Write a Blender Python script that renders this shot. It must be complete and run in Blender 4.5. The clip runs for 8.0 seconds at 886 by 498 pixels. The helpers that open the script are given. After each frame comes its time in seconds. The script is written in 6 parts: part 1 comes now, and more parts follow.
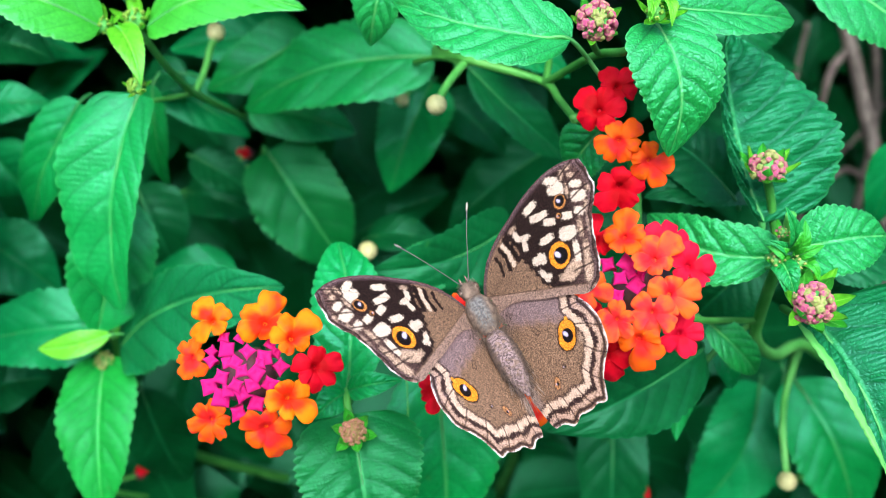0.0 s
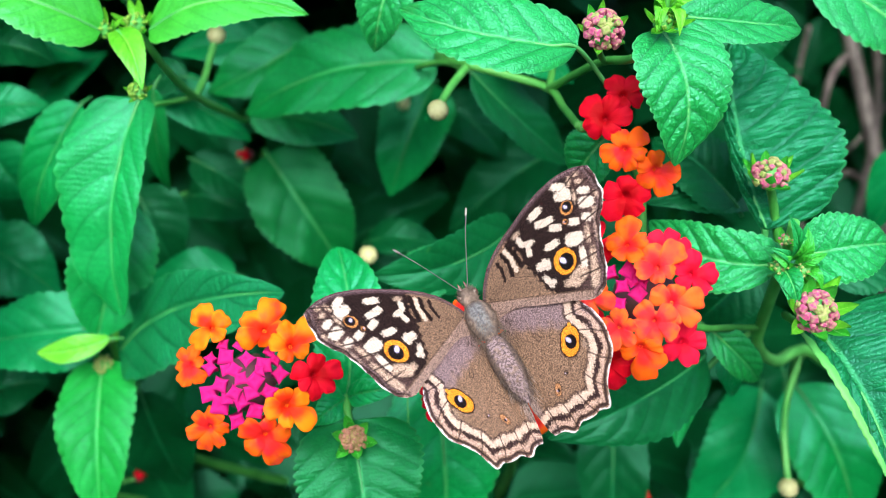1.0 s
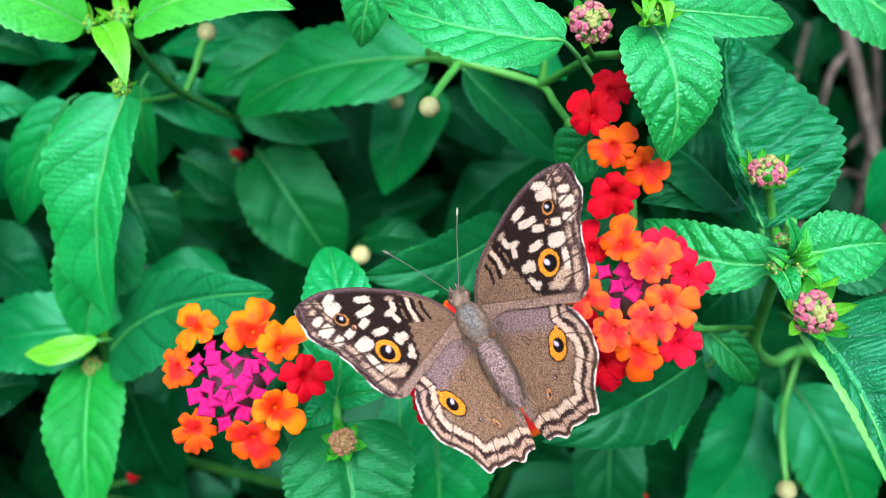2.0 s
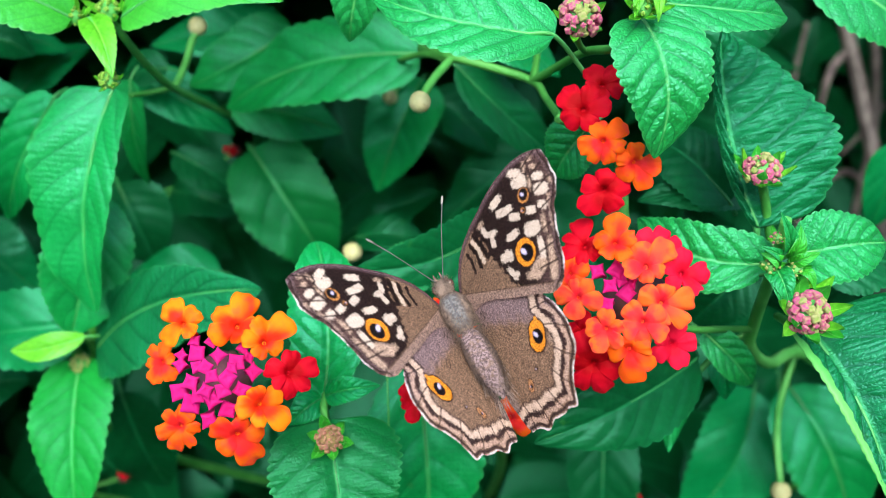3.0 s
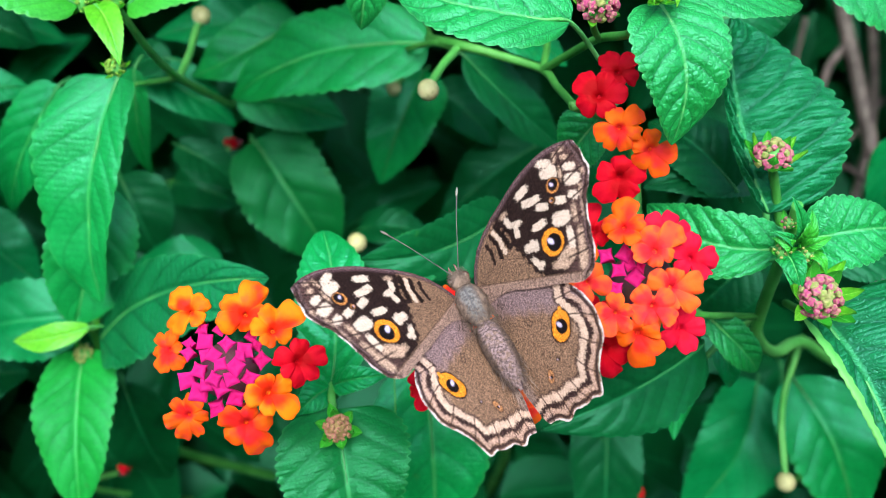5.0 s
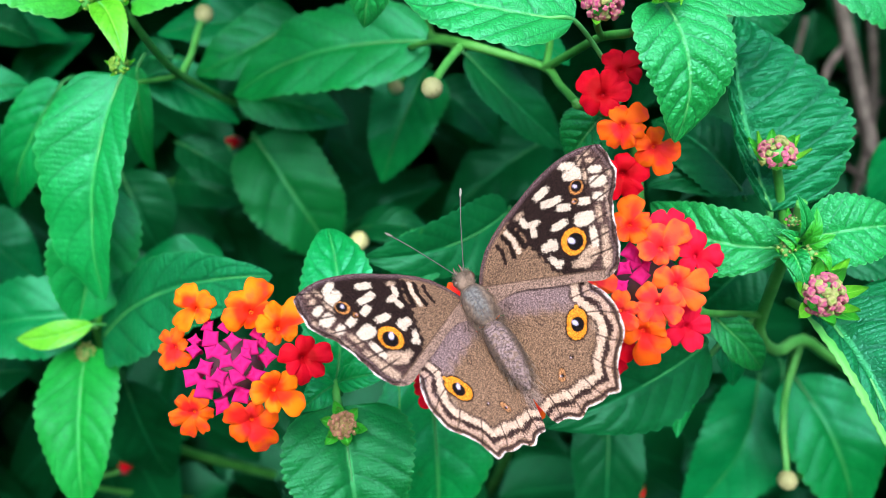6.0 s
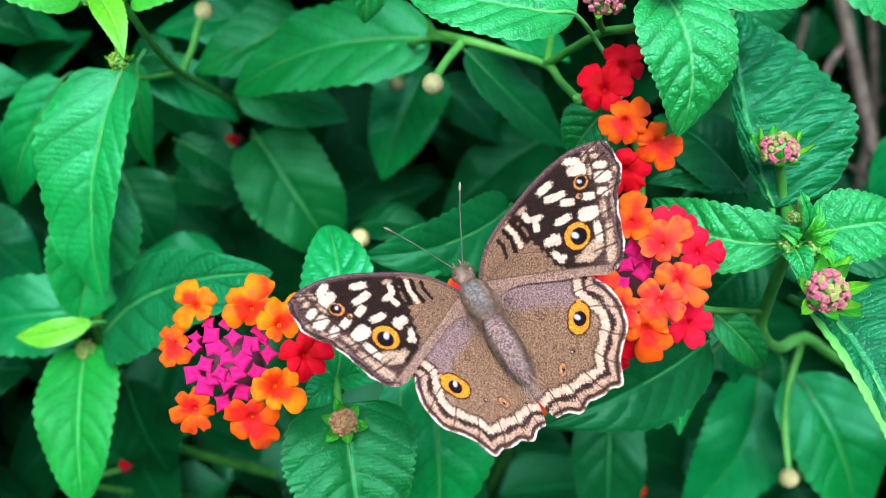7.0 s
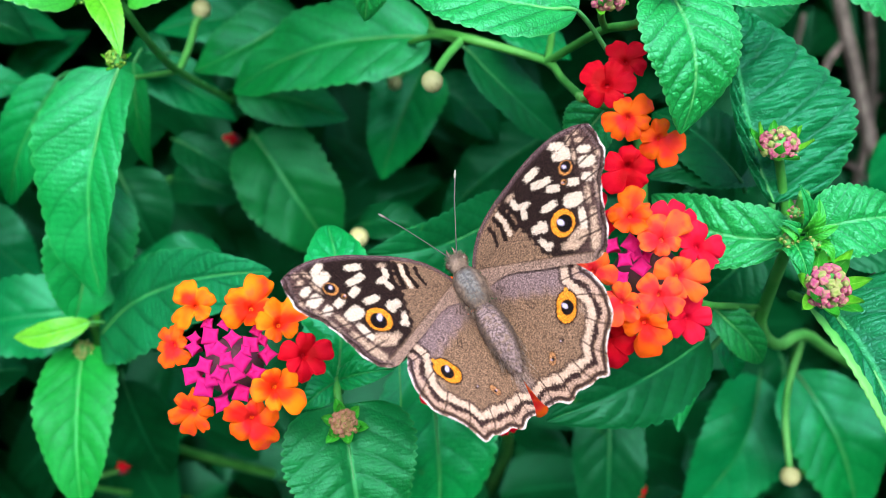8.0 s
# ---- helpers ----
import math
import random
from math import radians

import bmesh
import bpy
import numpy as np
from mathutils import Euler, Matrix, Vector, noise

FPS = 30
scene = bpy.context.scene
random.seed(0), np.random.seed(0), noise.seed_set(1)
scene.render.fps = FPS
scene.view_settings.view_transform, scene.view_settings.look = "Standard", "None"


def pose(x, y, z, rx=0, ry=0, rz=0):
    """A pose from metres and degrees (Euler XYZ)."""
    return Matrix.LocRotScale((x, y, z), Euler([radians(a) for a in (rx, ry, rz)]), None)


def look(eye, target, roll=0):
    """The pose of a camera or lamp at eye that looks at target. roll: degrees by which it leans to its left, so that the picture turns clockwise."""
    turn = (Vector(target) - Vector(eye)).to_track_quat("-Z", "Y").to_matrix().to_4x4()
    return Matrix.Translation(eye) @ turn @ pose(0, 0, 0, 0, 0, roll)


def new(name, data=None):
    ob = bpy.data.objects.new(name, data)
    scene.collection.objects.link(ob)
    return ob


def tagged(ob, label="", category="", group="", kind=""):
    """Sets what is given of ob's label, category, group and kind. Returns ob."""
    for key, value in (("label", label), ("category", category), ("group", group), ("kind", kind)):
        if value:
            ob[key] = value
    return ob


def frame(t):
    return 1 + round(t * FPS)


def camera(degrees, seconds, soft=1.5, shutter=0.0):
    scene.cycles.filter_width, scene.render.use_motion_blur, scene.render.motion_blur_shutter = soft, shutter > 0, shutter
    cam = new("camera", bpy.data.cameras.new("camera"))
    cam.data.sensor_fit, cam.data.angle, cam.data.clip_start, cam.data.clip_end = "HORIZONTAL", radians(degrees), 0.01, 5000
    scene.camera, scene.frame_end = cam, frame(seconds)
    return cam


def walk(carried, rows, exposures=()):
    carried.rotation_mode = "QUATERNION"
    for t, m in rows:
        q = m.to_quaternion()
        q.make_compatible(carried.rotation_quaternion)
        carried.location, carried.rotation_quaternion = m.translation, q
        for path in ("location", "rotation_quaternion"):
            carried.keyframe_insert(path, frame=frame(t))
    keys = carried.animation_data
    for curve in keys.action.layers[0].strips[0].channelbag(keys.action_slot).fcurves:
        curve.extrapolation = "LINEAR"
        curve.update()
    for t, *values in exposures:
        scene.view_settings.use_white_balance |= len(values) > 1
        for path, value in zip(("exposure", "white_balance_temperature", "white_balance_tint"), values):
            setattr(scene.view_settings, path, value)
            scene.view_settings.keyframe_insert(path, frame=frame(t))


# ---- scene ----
# The shrub's own axes, in millimetres: u to the viewer's right, v up along the hedge's slope, w out of the hedge.
LIFT, SLOPE = 0.78, 45
BUSH = pose(0, 0, LIFT, 90 - SLOPE, 0, 0)


def at(u, v, w):
    """A place in the shrub's axes (millimetres), in metres of the world."""
    return BUSH @ Vector((u / 1000, v / 1000, w / 1000))


def way(u, v, w):
    return (BUSH.to_3x3() @ Vector((u, v, w))).normalized()


# ---- camera ----
cam = camera(52.0, 8.0, soft=0.5)
# a small aperture, focused on the flowers
cam.data.dof.use_dof, cam.data.dof.focus_distance, cam.data.dof.aperture_fstop = True, 0.129, 22.0
# seconds, place in the shrub's axes (mm), tilt, pan and roll (degrees)
PATH = [
    (0, 0.00, -0.00, 141.00, 0.00, -0.00, 0.00),
    (0.5, -0.54, 1.30, 140.43, -0.17, -0.06, 0.14),
    (1, -0.30, 1.18, 140.23, -0.03, -0.03, 0.18),
    (1.5, 0.28, 1.08, 139.12, 0.02, -0.05, 0.02),
    (3, 2.89, 0.53, 135.31, -0.04, -0.06, 0.39),
    (3.5, 3.26, 0.03, 135.48, -0.03, -0.03, 0.26),
    (4, 2.01, -0.97, 134.69, -0.08, -0.32, 0.45),
    (4.5, 1.08, -1.13, 134.72, -0.16, -0.43, 0.43),
    (6, -0.72, -1.62, 134.96, -0.15, -0.59, 0.46),
    (6.5, -0.70, -2.37, 134.67, -0.11, -0.55, 0.66),
    (7, -0.93, -2.12, 134.42, -0.18, -0.61, 0.44),
    (7.5, -1.29, -2.49, 134.18, -0.10, -0.72, 0.25),
    (8, -1.27, -2.58, 133.71, -0.13, -0.75, 0.25),
]
walk(cam, [(t, BUSH @ pose(u / 1000, v / 1000, w / 1000, rx, ry, rz)) for t, u, v, w, rx, ry, rz in PATH],
     exposures=[(0.0, 1.71), (1.5, 1.66), (3.0, 1.59), (8.0, 1.56)])

# ---- light: a bright, veiled sky with a soft high sun ----
world = bpy.data.worlds.new("sky")
scene.world = world
world.use_nodes = True
wn = world.node_tree.nodes
sky = wn.new("ShaderNodeTexSky")
sky.sky_type, sky.sun_disc = "NISHITA", False
sky.sun_elevation, sky.sun_rotation = radians(64), radians(182)
sky.air_density, sky.dust_density, sky.ozone_density = 1.0, 4.0, 1.0
world.node_tree.links.new(sky.outputs[0], wn["Background"].inputs[0])
wn["Background"].inputs[1].default_value = 0.15
sun_data = bpy.data.lights.new("sun", "SUN")
sun_data.energy, sun_data.angle, sun_data.color = 1.6, radians(40), (1.0, 0.96, 0.9)
sun = new("sun", sun_data)
sun.matrix_world = look((-0.05, -1.31, 3.5), (0, 0, 0.8))


# ---- materials ----
class Nodes:
    """A short hand for building a node material."""

    def __init__(self, name):
        self.mat = bpy.data.materials.new(name)
        self.mat.use_nodes = True
        self.tree = self.mat.node_tree
        self.bsdf = self.tree.nodes["Principled BSDF"]
        self.out = self.tree.nodes["Material Output"]

    def put(self, slot, value):
        if isinstance(value, bpy.types.NodeSocket):
            self.tree.links.new(value, slot)
        else:
            slot.default_value = value

    def add(self, kind, **values):
        node = self.tree.nodes.new("ShaderNode" + kind)
        for key, value in values.items():
            if key.startswith("i") and key[1:].isdigit():
                self.put(node.inputs[int(key[1:])], value)
            else:
                self.put(node.inputs[key], value)
        return node

    def math(self, op, a, b=0.0, c=0.0):
        node = self.tree.nodes.new("ShaderNodeMath")
        node.operation = op
        self.put(node.inputs[0], a)
        self.put(node.inputs[1], b)
        self.put(node.inputs[2], c)
        return node.outputs[0]

    def step(self, value, low, high, to_low=0.0, to_high=1.0):
        node = self.tree.nodes.new("ShaderNodeMapRange")
        node.interpolation_type = "SMOOTHSTEP"
        for slot, v in zip(node.inputs, (value, low, high, to_low, to_high)):
            self.put(slot, v)
        return node.outputs[0]

    def mix(self, factor, a, b):
        node = self.tree.nodes.new("ShaderNodeMix")
        node.data_type = "RGBA"
        self.put(node.inputs[0], factor)
        for slot, v in ((node.inputs[6], a), (node.inputs[7], b)):
            self.put(slot, (*v, 1) if isinstance(v, tuple) and len(v) == 3 else v)
        return node.outputs[2]

    def noise(self, scale, detail=3.0, rough=0.55, where=None):
        node = self.add("TexNoise", Scale=scale, Detail=detail, Roughness=rough)
        self.put(node.inputs["Vector"], where or self.add("TexCoord").outputs["Object"])
        return node.outputs["Fac"]

    def bump(self, height, strength, distance):
        return self.add("Bump", Strength=strength, Distance=distance, Height=height).outputs[0]

    def set(self, **values):
        for key, value in values.items():
            name = {"base": "Base Color", "rough": "Roughness", "normal": "Normal", "spec": "Specular IOR Level", "metal": "Metallic",
                    "sheen": "Sheen Weight", "sheen_rough": "Sheen Roughness", "coat": "Coat Weight", "coat_rough": "Coat Roughness",
                    "sss": "Subsurface Weight", "tint": "Specular Tint"}[key]
            if isinstance(value, tuple):
                value = (*value, 1)
            self.put(self.bsdf.inputs[name], value)
        return self

    def thin(self, colour, share):
        """Lets light through, as a leaf or petal does."""
        through_light = self.add("BsdfTranslucent", Color=colour)
        both = self.tree.nodes.new("ShaderNodeMixShader")
        self.put(both.inputs[0], share)
        self.put(both.inputs[1], self.bsdf.outputs[0])
        self.put(both.inputs[2], through_light.outputs[0])
        self.put(self.out.inputs[0], both.outputs[0])
        return self


VEINS = 6.5


def leaf_material(name, low, high, vein, share=0.22, rough=0.36, relief=0.5, gloss=0.5, tint=(0.4, 1.0, 0.75), wrinkle=0.0, vein_dark=0.3):
    """A leaf: pale midrib, sunken side veins darkened in colour, a fine pebbled net and, by wrinkle, furrows across the
    blade; net and furrows have crease shade painted in.
    """
    n = Nodes(name)
    uv = n.add("SeparateXYZ", i0=n.add("TexCoord").outputs["UV"])
    side = n.math("ABSOLUTE", n.math("MULTIPLY_ADD", uv.outputs[0], 2.0, -1.0))
    phase = n.math("SUBTRACT", n.math("MULTIPLY", uv.outputs[1], VEINS), n.math("MULTIPLY_ADD", n.math("POWER", side, 2.0), 0.5, n.math("MULTIPLY", side, 1.2)))
    near = n.math("MULTIPLY", n.math("ABSOLUTE", n.math("SUBTRACT", n.math("FRACT", n.math("ADD", phase, 4.0)), 0.5)), 2.0)
    lateral = n.step(near, 0.82, 0.99, 0.0, vein_dark)
    mid = n.step(side, 0.060, 0.015)
    big, fine = n.noise(90, 3), n.noise(900, 4)
    rnd = n.add("ObjectInfo").outputs["Random"]
    tone = n.math("ADD", n.math("MULTIPLY", n.step(big, 0.3, 0.7), 0.55), n.math("MULTIPLY", rnd, 0.45))
    blade = n.mix(tone, low, high)
    blade = n.mix(n.math("MULTIPLY", n.step(fine, 0.35, 0.75), 0.35), blade, tuple(c * 1.5 for c in high))
    # side veins take a darker colour where they sink
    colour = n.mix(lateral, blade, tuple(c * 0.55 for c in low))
    spots = n.step(n.noise(260, 2), 0.70, 0.76, 0.0, 0.35)
    colour = n.mix(spots, colour, (0.03, 0.16, 0.02))
    where = n.add("TexCoord").outputs["Object"]
    warped = n.add("VectorMath", i0=where, i1=n.add("VectorMath", i0=n.add("TexNoise", Vector=where, Scale=400.0).outputs["Color"], i1=(0.0012, 0.0012, 0.0012)).outputs[0])
    scaled = warped.inputs[1].links[0].from_node
    scaled.operation = "MULTIPLY"
    cells = n.add("TexVoronoi", Scale=1450.0)
    cells.feature = "DISTANCE_TO_EDGE"
    n.put(cells.inputs["Vector"], warped.outputs[0])
    tiny = n.add("TexVoronoi", Scale=1900.0, Vector=warped.outputs[0])
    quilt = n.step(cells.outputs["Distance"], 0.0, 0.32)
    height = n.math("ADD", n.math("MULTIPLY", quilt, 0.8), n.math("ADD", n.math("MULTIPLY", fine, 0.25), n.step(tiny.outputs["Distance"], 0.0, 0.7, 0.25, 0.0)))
    # crease shade between the pebbles, painted into the colour
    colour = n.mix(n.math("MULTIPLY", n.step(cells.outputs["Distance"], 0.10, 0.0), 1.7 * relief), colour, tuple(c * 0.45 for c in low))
    drift = n.math("MULTIPLY", n.noise(330, 2), 2.6)
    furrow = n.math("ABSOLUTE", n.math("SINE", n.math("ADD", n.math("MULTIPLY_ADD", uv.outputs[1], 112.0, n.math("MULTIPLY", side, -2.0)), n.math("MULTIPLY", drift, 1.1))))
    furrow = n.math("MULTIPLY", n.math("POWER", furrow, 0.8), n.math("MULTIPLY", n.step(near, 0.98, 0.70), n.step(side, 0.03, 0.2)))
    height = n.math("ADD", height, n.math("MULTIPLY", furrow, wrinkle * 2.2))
    # furrow bottoms get painted shade on top of the bump
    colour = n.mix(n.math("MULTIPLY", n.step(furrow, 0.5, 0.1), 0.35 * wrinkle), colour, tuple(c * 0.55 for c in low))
    colour = n.mix(mid, colour, vein)
    colour = n.mix(n.step(side, 0.94, 1.0, 0.0, 0.6), colour, vein)
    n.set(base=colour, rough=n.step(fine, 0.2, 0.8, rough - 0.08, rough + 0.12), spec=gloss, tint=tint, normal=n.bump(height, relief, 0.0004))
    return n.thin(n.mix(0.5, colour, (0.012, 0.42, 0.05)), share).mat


LEAF = {
    "bright": leaf_material("leaf_bright", (0.004, 0.200, 0.028), (0.012, 0.325, 0.068), (0.060, 0.36, 0.105), relief=0.26, wrinkle=0.10, vein_dark=0.7, gloss=0.72, rough=0.42, tint=(0.33, 1.0, 0.95)),
    "soft": leaf_material("leaf_smooth", (0.002, 0.215, 0.030), (0.005, 0.320, 0.068), (0.030, 0.36, 0.08), relief=0.18, wrinkle=0.45, vein_dark=0.3, gloss=0.8, rough=0.42, tint=(0.30, 1.0, 0.95)),
    "matte": leaf_material("leaf_plain_green", (0.003, 0.190, 0.016), (0.007, 0.285, 0.036), (0.030, 0.34, 0.06), relief=0.14, wrinkle=0.25, vein_dark=0.35, gloss=0.4, rough=0.48, tint=(0.30, 1.0, 0.85)),
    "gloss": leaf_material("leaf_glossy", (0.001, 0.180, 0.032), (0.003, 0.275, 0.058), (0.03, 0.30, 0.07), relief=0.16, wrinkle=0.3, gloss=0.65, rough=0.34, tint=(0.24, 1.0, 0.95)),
    "quilt": leaf_material("leaf_quilted", (0.002, 0.115, 0.030), (0.004, 0.190, 0.056), (0.02, 0.24, 0.07), relief=0.27, wrinkle=0.95, vein_dark=0.55, gloss=0.58, rough=0.44, tint=(0.27, 1.0, 0.95)),
    # darker version of the glossy leaf, its shade set in the base colour
    "shade": leaf_material("leaf_shaded_glossy", (0.001, 0.085, 0.014), (0.002, 0.135, 0.026), (0.02, 0.20, 0.05), relief=0.14, wrinkle=0.3, gloss=0.5, rough=0.42, tint=(0.21, 1.0, 0.65)),
    "fresh": leaf_material("leaf_fresh", (0.020, 0.300, 0.013), (0.050, 0.430, 0.039), (0.14, 0.52, 0.12), share=0.28, relief=0.12, gloss=0.6, rough=0.40, tint=(0.30, 1.0, 0.95)),
    "mid": leaf_material("leaf_mid", (0.001, 0.150, 0.034), (0.002, 0.225, 0.062), (0.008, 0.22, 0.055), share=0.14, relief=0.05, gloss=0.45, tint=(0.25, 1.0, 0.82)),
    # a shaded copy of the leaf colour, for leaves inside the shrub
    "deep": leaf_material("leaf_deep_shade", (0.0012, 0.050, 0.013), (0.002, 0.086, 0.023), (0.007, 0.14, 0.045), share=0.13, relief=0.02, gloss=0.25, tint=(0.25, 1.0, 0.75)),
    "lime": leaf_material("leaf_lime", (0.065, 0.400, 0.013), (0.150, 0.560, 0.039), (0.22, 0.60, 0.08), share=0.3, relief=0.1),
}


def stem_material(name, low, high):
    n = Nodes(name)
    grain, fine = n.noise(150, 3), n.noise(1200, 3)
    colour = n.mix(n.step(grain, 0.3, 0.7), low, high)
    n.set(base=colour, rough=0.55, normal=n.bump(fine, 0.4, 0.0002))
    return n.mat


STEM = stem_material("green_stem", (0.022, 0.200, 0.025), (0.055, 0.300, 0.050))
STEM_YOUNG = stem_material("young_stem", (0.040, 0.30, 0.045), (0.090, 0.42, 0.09))
RIB = stem_material("pale_rib", (0.030, 0.250, 0.060), (0.055, 0.330, 0.090))
RIB_DARK = stem_material("dark_rib", (0.006, 0.150, 0.034), (0.012, 0.205, 0.050))
RIB_BRIGHT = stem_material("bright_rib", (0.055, 0.350, 0.085), (0.100, 0.440, 0.125))
WOOD = stem_material("grey_bark", (0.075, 0.070, 0.068), (0.19, 0.175, 0.17))
UNDERSIDE = stem_material("leaf_underside", (0.055, 0.330, 0.060), (0.100, 0.420, 0.090))
CREAM = stem_material("cream_seed_head", (0.29, 0.32, 0.13), (0.50, 0.53, 0.28))


def petal_material(name, heart, middle, rim, flush=0.0):
    n = Nodes(name)
    uv = n.add("SeparateXYZ", i0=n.add("TexCoord").outputs["UV"])
    rnd = n.add("ObjectInfo").outputs["Random"]
    sector = n.add("TexNoise", Scale=1.7, Detail=0.5)
    n.put(sector.inputs["Vector"], n.add("VectorMath", i0=n.add("TexCoord").outputs["Object"], i1=n.add("CombineXYZ", i0=n.math("MULTIPLY", rnd, 40.0)).outputs[0]).outputs[0])
    shift = n.math("ADD", n.math("MULTIPLY", n.step(sector.outputs["Fac"], 0.15, 0.85), 0.9), n.math("MULTIPLY", rnd, 0.3))
    radius = n.math("ADD", uv.outputs[0], n.math("SUBTRACT", shift, 0.6))
    colour = n.mix(n.step(radius, 0.10, 0.55), heart, middle)
    colour = n.mix(n.step(radius, 0.30, 1.0), colour, rim)
    colour = n.mix(n.step(uv.outputs[0], 0.86, 1.0, 0.0, 0.5), colour, middle)
    patch = n.add("TexNoise", Scale=2.6, Detail=1.5)
    n.put(patch.inputs["Vector"], n.add("VectorMath", i0=n.add("TexCoord").outputs["Object"], i1=n.add("CombineXYZ", i0=n.math("MULTIPLY", rnd, 70.0), i1=9.0).outputs[0]).outputs[0])
    colour = n.mix(n.math("MULTIPLY", n.step(patch.outputs["Fac"], 0.50, 0.72), flush), colour, (0.800, 0.020, 0.060))
    fine = n.noise(6, 3)
    n.set(base=colour, rough=0.55, spec=0.08, normal=n.bump(fine, 0.12, 0.10))
    return n.thin(colour, 0.38).mat


PETAL = {
    "orange": petal_material("orange_petal", (0.736, 0.0208, 0.0192), (0.811, 0.0600, 0.0112), (0.831, 0.1400, 0.0080), flush=0.45),
    "yellow": petal_material("yellow_orange_petal", (0.752, 0.0272, 0.0072), (0.814, 0.0896, 0.0040), (0.835, 0.2560, 0.0072), flush=0.30),
    "red": petal_material("red_petal", (0.398, 0.0016, 0.0064), (0.537, 0.0024, 0.0120), (0.616, 0.0040, 0.0224)),
    "coral": petal_material("coral_petal", (0.752, 0.0256, 0.0360), (0.811, 0.0640, 0.0440), (0.835, 0.1600, 0.0240), flush=0.60),
    "rose": petal_material("rose_petal", (0.609, 0.0048, 0.0288), (0.716, 0.0072, 0.0448), (0.769, 0.0120, 0.0544)),
    "pink": petal_material("magenta_bud", (0.590, 0.0120, 0.2100), (0.620, 0.0130, 0.2200), (0.600, 0.0180, 0.2300)),
    "blush": petal_material("blush_bud", (0.560, 0.1100, 0.2700), (0.590, 0.1250, 0.3000), (0.480, 0.2900, 0.2300)),
    "bud_lime": petal_material("lime_bud", (0.150, 0.4000, 0.0400), (0.200, 0.4500, 0.0640), (0.270, 0.4700, 0.1040)),
    "bud_pale": petal_material("pale_lime_bud", (0.270, 0.4200, 0.1000), (0.330, 0.4400, 0.1400), (0.390, 0.4200, 0.1800)),
    "straw": petal_material("straw_bud", (0.239, 0.2240, 0.0720), (0.418, 0.2880, 0.1600), (0.418, 0.2000, 0.1600)),
}


def plain_material(name, low, high, rough=0.6, scale=400, bump=0.3, **more):
    n = Nodes(name)
    tone = n.noise(scale, 4)
    n.set(base=n.mix(n.step(tone, 0.3, 0.7), low, high), rough=rough, normal=n.bump(n.noise(scale * 3, 4), bump, 0.0003), **more)
    return n.mat


RECEPTACLE = plain_material("receptacle", (0.110, 0.010, 0.055), (0.090, 0.040, 0.025))
HAIR = plain_material("pale_wing_hair", (0.19, 0.145, 0.125), (0.33, 0.27, 0.245), 0.8, 700, 0.6)
FUR = plain_material("grey_brown_fur", (0.085, 0.06, 0.045), (0.22, 0.165, 0.13), 0.8, 700, 0.8)


def abdomen_material():
    """Mauve and buff scales on the back, dark brown flanks, darker rings."""
    n = Nodes("abdomen_scales")
    place = n.add("SeparateXYZ", i0=n.add("TexCoord").outputs["Object"])
    fine, coarse = n.noise(3000, 4, 0.7), n.noise(1200, 3)
    half = n.math("ADD", n.math("ABSOLUTE", place.outputs[0]), n.math("MULTIPLY", coarse, 0.0007))
    back = n.mix(n.step(fine, 0.40, 0.60), (0.056, 0.037, 0.040), (0.265, 0.198, 0.210))
    back = n.mix(n.step(coarse, 0.50, 0.62, 0.0, 0.5), back, (0.200, 0.135, 0.090))
    ring = n.step(n.math("SINE", n.math("MULTIPLY", place.outputs[1], 5050.0)), 0.55, 1.0, 0.0, 0.35)
    back = n.mix(ring, back, (0.060, 0.042, 0.040))
    flank = n.mix(n.step(fine, 0.35, 0.65), (0.030, 0.020, 0.017), (0.110, 0.075, 0.058))
    n.set(base=n.mix(n.step(half, 0.0013, 0.0019), back, flank), rough=0.75, normal=n.bump(fine, 0.9, 0.0003))
    return n.mat


ABDOMEN = abdomen_material()


def thorax_material():
    """Olive-grey down with a blue-grey wedge along the back."""
    n = Nodes("thorax_down")
    place = n.add("SeparateXYZ", i0=n.add("TexCoord").outputs["Object"])
    half = n.math("ADD", n.math("ABSOLUTE", place.outputs[0]), n.math("MULTIPLY", n.noise(900, 3), 0.0008))
    mid = n.step(half, 0.0019, 0.0011)
    seam = n.math("MULTIPLY", n.step(n.math("ABSOLUTE", place.outputs[0]), 0.00022, 0.00006), 0.6)
    ends = n.math("MULTIPLY", n.step(place.outputs[1], 0.0030, 0.0048), n.step(place.outputs[1], 0.0096, 0.0082))
    tone = n.mix(n.step(n.noise(1500, 4), 0.3, 0.7), (0.060, 0.042, 0.034), (0.200, 0.150, 0.120))
    blue = n.mix(n.step(n.noise(2200, 3), 0.35, 0.65), (0.060, 0.062, 0.064), (0.145, 0.146, 0.150))
    blue = n.mix(seam, blue, (0.055, 0.060, 0.070))
    n.set(base=n.mix(n.math("MULTIPLY", mid, ends), tone, blue), rough=0.75, normal=n.bump(n.noise(2600, 4), 0.8, 0.0003))
    return n.mat


FUR_BLUE = thorax_material()
EYE = plain_material("compound_eye", (0.07, 0.045, 0.035), (0.12, 0.08, 0.06), 0.25)
FEELER = plain_material("feeler", (0.030, 0.036, 0.036), (0.065, 0.075, 0.075))
FEELER_TIP = plain_material("feeler_tip", (0.07, 0.075, 0.07), (0.26, 0.28, 0.24))
WALL_GREY = plain_material("dull_wall_grey", (0.10, 0.095, 0.085), (0.20, 0.19, 0.175), 0.9, 6, 0.6)
